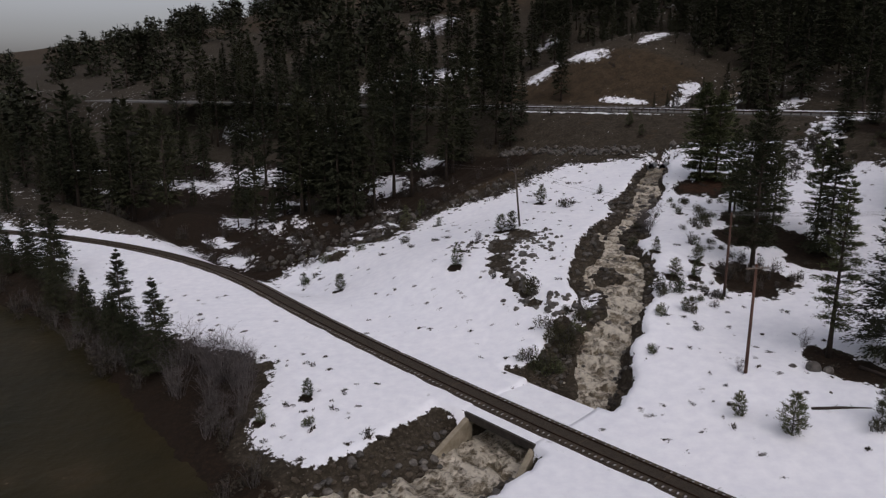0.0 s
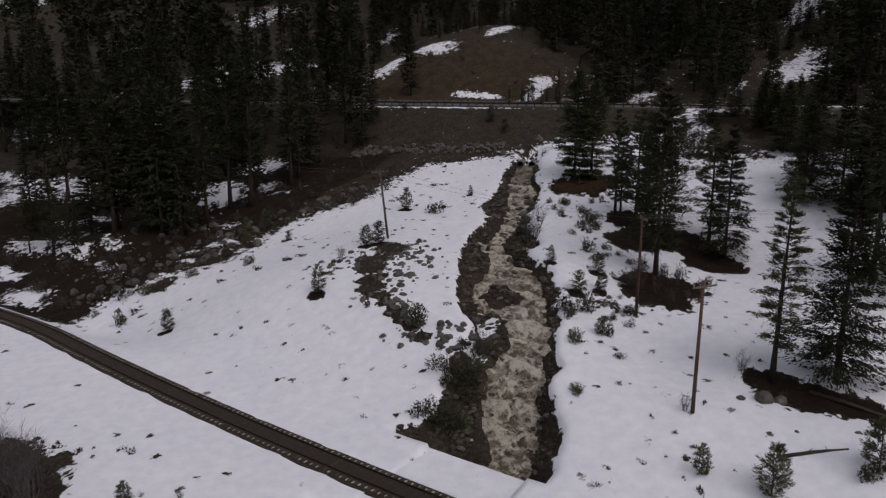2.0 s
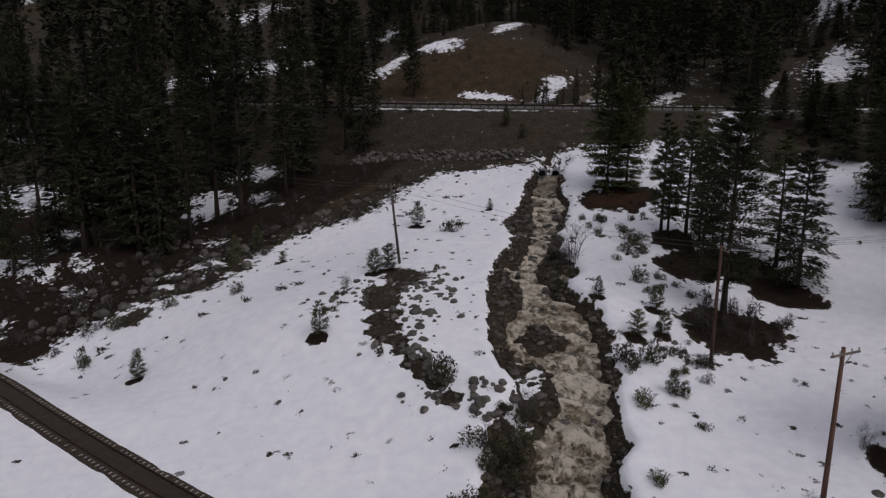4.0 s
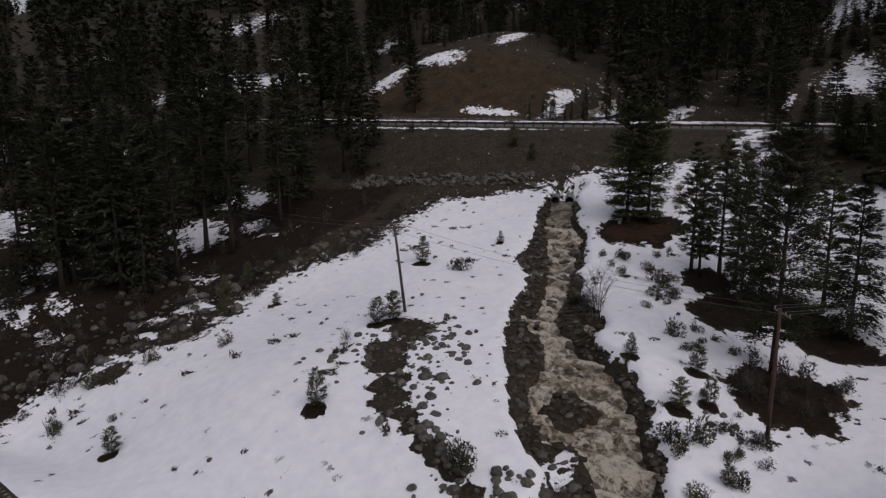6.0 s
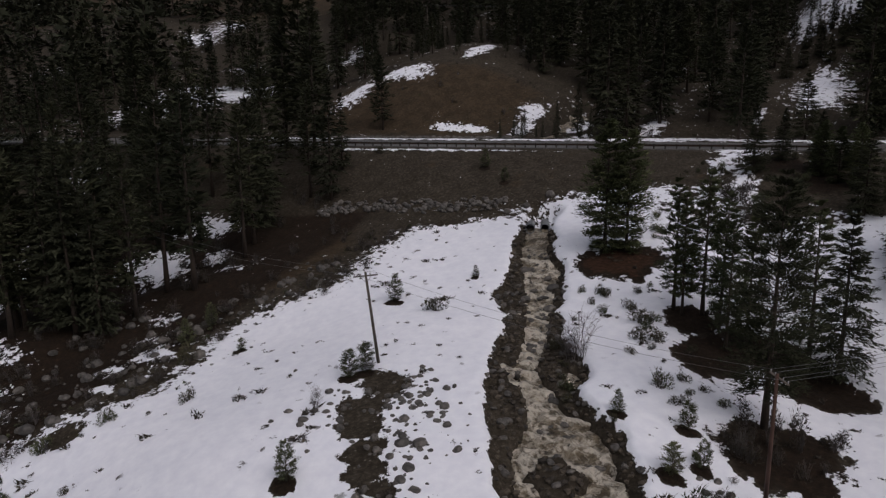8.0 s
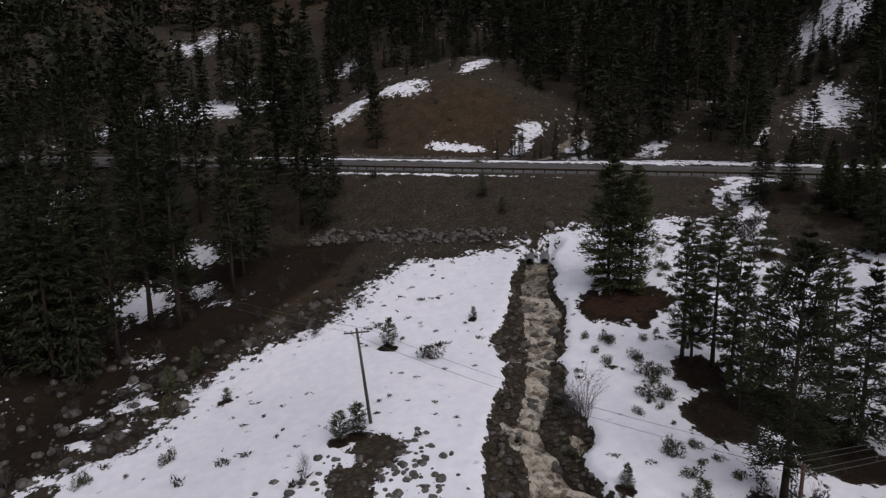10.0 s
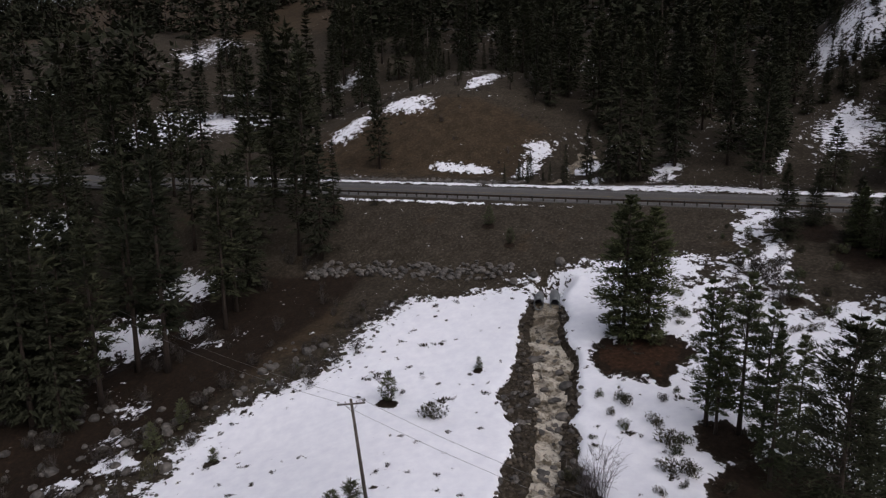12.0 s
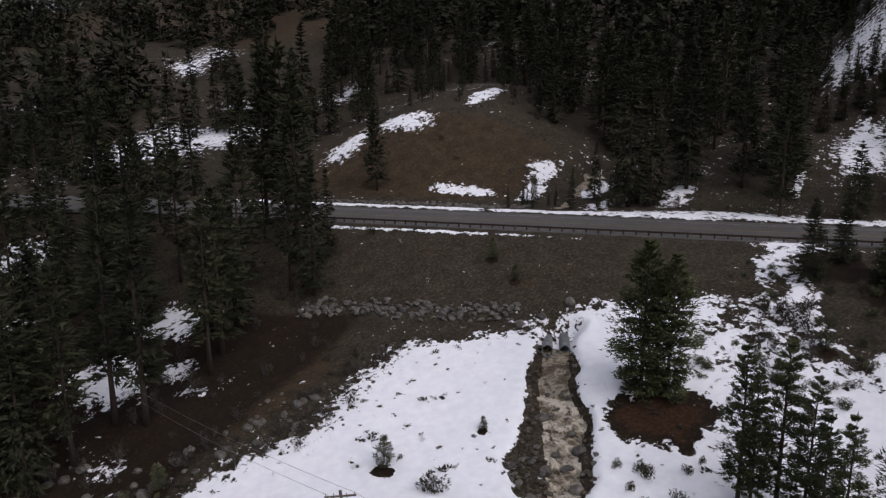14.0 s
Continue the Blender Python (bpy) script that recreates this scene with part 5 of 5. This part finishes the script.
    for _ in range(130):
        v = rng.uniform(56, 108)
        u = float(np.interp(v, EDGE_V, EDGE_U)) + rng.gauss(1.2, 2.8)
        put_stone(u, v, 0.35 + 1.3 * rng.random() ** 2.2, rng, "dark wet rock along the edge of the snow", "rocks at the snow edge", "rock")
    for _ in range(120):
        u, v = rng.uniform(104, 130), rng.uniform(60, 92)
        if u > float(np.interp(v, EDGE_V, EDGE_U)) + 0.5:
            put_stone(u, v, 0.35 + 1.2 * rng.random() ** 2, rng, "dark wet rock among brush below the wood", "rocks below the wood", "rock")
    for u, v, s in BOULDERS:
        put_stone(u, v, s, rng, "large tan boulder bare of snow", "boulders")


# u, v and breadth of single boulders
BOULDERS = [(23.4, 69.4, 1.7), (77.7, 134.5, 1.9), (22.2, 70.0, 1.1), (80.2, 131.0, 1.5), (25.0, 68.6, 0.9), (82.5, 129.0, 1.4), (33.0, 36.5, 1.0)]
build_stones()


def build_riprap():
    rng = random.Random(8)

    def rock(parent, u, v, size, dz=0.0):
        ob = new("rock", rng.choice(STONES))
        ob.parent = parent
        x, y, z = on_land(u, v, 0.15 * size + dz)
        ob.matrix_world = pose(x, y, z, rng.uniform(-25, 25), rng.uniform(-25, 25), rng.uniform(0, 360)) @ Matrix.Diagonal((size, size * rng.uniform(0.7, 1.0), size * rng.uniform(0.7, 1.1), 1))

    verge = thing("riprap", "row of grey rocks between the road and the cut knoll", "rocks", kind="structure")
    for _ in range(90):
        u = rng.uniform(103, 142)
        rock(verge, u, rng.triangular(168.2, 173, 169.5) + float(road_shift(u)), rng.uniform(0.4, 1.1))
    foot = thing("riprap", "band of grey rocks at the foot of the road embankment", "rocks", kind="structure")
    for k in range(230):
        u = rng.uniform(84, 116)
        n = 126.5 + (u - 84) * 0.03 + rng.triangular(-2.3, 2.6, 0)
        rock(foot, u, n + float(road_shift(u)), rng.uniform(0.5, 1.25))
    verge = thing("rock_verge", "row of rocks between the road and the cut slope", "rocks", kind="structure")
    for k in range(150):
        u = rng.uniform(100, 150)
        rock(verge, u, 168.6 + rng.triangular(-1.0, 4.5, 0.5) + float(road_shift(u)), rng.uniform(0.5, 1.3))


build_riprap()


def build_banks():
    """Stones of the creek's banks: the larger ones singly, the rest joined."""
    rng = random.Random(13)
    banks = thing("creek_bank_stones", "muddy stones and rubble lining the creek banks", "rocks", kind="structure")
    bm = bmesh.new()
    bmesh.ops.create_icosphere(bm, subdivisions=1, radius=0.5)
    base = np.array([v.co[:] for v in bm.verts])
    tris = [[v.index for v in f.verts] for f in bm.faces]
    bm.free()
    verts, faces, n, singles = [], [], 0, 0
    prng = np.random.RandomState(17)
    for _ in range(5200):
        v = rng.uniform(20, 127)
        cu, cw, cz = (float(q) for q in creek(v))
        if 40 < v < 49.5:
            continue
        side = rng.choice((-1, 1))
        reach = 4.5 if side > 0 else 2.6
        u = cu + side * (cw - 0.5 + reach * abs(rng.gauss(0, 0.55)))
        if v > 60:
            u = rng.uniform(float(np.interp(v, BRINK_R_V, BRINK_R_U)), float(np.interp(v, BRINK_L_V, BRINK_L_U)))
        x, y = to_xy(u, v)
        z = ground_z(x, y)
        if float(base_height(x, y)) - z < 0.15 or v > 60 and z < cz + 0.15:
            continue
        size = 0.18 + 0.5 * rng.random() ** 2.2
        if singles < 240 and size > 0.42:
            singles += 1
            ob = new("stone", rng.choice(STONES))
            ob.parent = banks
            ob.matrix_world = pose(x, y, z + 0.1, rng.uniform(-30, 30), rng.uniform(-30, 30), rng.uniform(0, 360)) @ Matrix.Diagonal((size * 1.5, size * 1.3, size * 1.2, 1))
            continue
        p = base * (size * (1 + prng.uniform(-0.3, 0.3, base.shape))) * [1.2, 1.0, 0.8]
        verts.append(p + [float(x), float(y), z + 0.05])
        faces.extend([a + n for a in t] for t in tris)
        n += len(base)
    tagged(part("rubble", (np.concatenate(verts).tolist(), faces), BANK_STONE, banks), kind="stuff")
    # large boulders that narrow the stream below the pipes
    for side, v, size in ((1, 114.5, 2.2), (-1, 111, 1.7), (1, 107, 1.8), (-1, 105.5, 1.9), (0.35, 109.6, 1.0), (-0.15, 107.8, 1.0), (-0.45, 108.2, 1.3), (0.55, 115.6, 0.9), (-0.6, 113.4, 1.3), (-0.5, 104, 0.9), (0.6, 102.5, 1.0), (0.8, 104.2, 0.8)):
        cu, cw, cz = (float(q) for q in creek(v))
        ob = tagged(new("boulder", rng.choice(STONES)), "dark wet boulder parting the muddy water", "rock", "boulders in the creek")
        x, y = to_xy(cu + side * cw, v)
        ob.matrix_world = pose(float(x), float(y), cz + 0.12 * size, rng.uniform(-15, 15), rng.uniform(-15, 15), rng.uniform(0, 360)) @ Matrix.Diagonal((size, size * 0.85, size * 0.8, 1))
    # boulders standing in the current
    for _ in range(60):
        v = rng.uniform(56, 122)
        cu, cw, cz = (float(q) for q in creek(v))
        u = cu + rng.uniform(-0.8, 0.8) * cw
        x, y = to_xy(u, v)
        ob = new("boulder", rng.choice(STONES))
        s = rng.uniform(0.4, 1.0)
        ob.matrix_world = pose(x, y, cz + 0.05, rng.uniform(-20, 20), rng.uniform(-20, 20), rng.uniform(0, 360)) @ Matrix.Diagonal((s, s, s * 0.9, 1))
        tagged(ob, "wet dark boulder standing in the creek", "stone", "boulders in the creek")


build_banks()


# ---- poles and wires ----
def build_pole(u, v, tall, arm, turn, wood, label, lean=0.0):
    x, y, z = on_land(u, v, -0.05)
    pole = thing("utility_pole", label, "utility pole", "utility poles", at=pose(x, y, z, 0, lean, turn))
    part("post", tube([(0, 0, 0), (0, 0, tall * 0.5), (0, 0, tall)], [0.17, 0.145, 0.115], 10), wood, pole, shade=True)
    bm = bmesh.new()
    box(bm, (arm, 0.1, 0.13), Matrix.Translation((0, -0.17, tall - 0.35)), 0.012)
    crossarm = part("crossarm", bm, GREY_WOOD, pole)
    for side in (-1, 1):
        part("brace", tube([(side * 0.55, -0.17, tall - 0.42), (side * 0.03, -0.14, tall - 1.05)], [0.02, 0.02], 4), STEEL, pole)
    for k in (-0.45, -0.2, 0.2, 0.45):
        pin = [(0, 0), (0.03, 0.0), (0.03, 0.08), (0.055, 0.09), (0.06, 0.14), (0.035, 0.17), (0.035, 0.2), (0.0, 0.21)]
        rows = [[(k * arm + r * math.cos(a), -0.17 + r * math.sin(a), tall - 0.29 + h) for a in np.linspace(0, 6.2832, 9)] for r, h in pin]
        part("insulator", strip(rows), GLASSY, crossarm, "pale insulator")
    part("foot_grass", as_lists(leaf_cloud(np.random.RandomState(int(u)), 60, 0.6, 0.2, 0.2, 0.5)), TUFT, pole, "dark grass round the foot")
    m = pole.matrix_world
    return [m @ Vector((k * arm, -0.17, tall - 0.1)) for k in (-0.45, -0.2, 0.2, 0.45)]


def build_wire(a, b, sag):
    pts = []
    for i in range(25):
        t = i / 24
        p = a.lerp(b, t)
        p.z -= sag * 4 * t * (1 - t)
        pts.append(p)
    return tagged(part("wire", tube(pts, [0.013] * 25, 4, False), WIRE), "thin sagging overhead power wire", "wire", "overhead wires")


build_pole(26.9, 63.7, 11.0, 2.4, 10, POLE_WOOD, "tall red-brown wooden utility pole in the snow")
middle = build_pole(38.4, 80.9, 10.4, 2.4, 78, POLE_WOOD, "weathered brown wooden utility pole by the pines")
side = build_pole(74.7, 84.1, 9.6, 2.4, -20, GREY_WOOD, "leaning grey wooden utility pole by a stone pile", lean=-6)
upper = build_pole(165.5, 237.5, 13.0, 2.6, 0, GREY_WOOD, "tall pale utility pole on the wooded knoll")
for k in range(4):
    if k in (0, 3):
        build_wire(middle[k], side[k], 0.9)
        x, y = to_xy(122, 92)
        build_wire(side[k], Vector((x, y, 14.0 + 0.3 * k)), 1.0)
    x, y = to_xy(6, 118)
    build_wire(middle[k], Vector((x, y, 15.0 + 0.2 * k)), 0.8)
    if k < 3:
        x, y = to_xy(40, 268)
        build_wire(upper[k], Vector((x, y, 58.0 + 0.6 * k)), 2.0)


def build_log(u0, v0, u1, v1, r):
    a, b = Vector(on_land(u0, v0, r * 0.7)), Vector(on_land(u1, v1, r * 0.5))
    log = thing("fallen_log", "dark fallen log lying half in the snow", "log", "fallen logs", at=pose(*a))
    d = b - a
    part("trunk", tube([Vector((0, 0, 0)), d * 0.5 + Vector((0, 0, 0.08)), d], [r, r * 0.85, r * 0.5], 9), BARK, log, shade=True)
    part("branch", tube([d * 0.35, d * 0.35 + Vector((0.3, -0.2, 0.5))], [0.05, 0.02], 5), BARK, log)
    part("branch", tube([d * 0.7, d * 0.7 + Vector((-0.3, 0.1, 0.4))], [0.04, 0.015], 5), BARK, log)


build_log(19.1, 60.7, 16.1, 64.2, 0.16)
build_log(20.5, 73.0, 14.5, 71.5, 0.2)
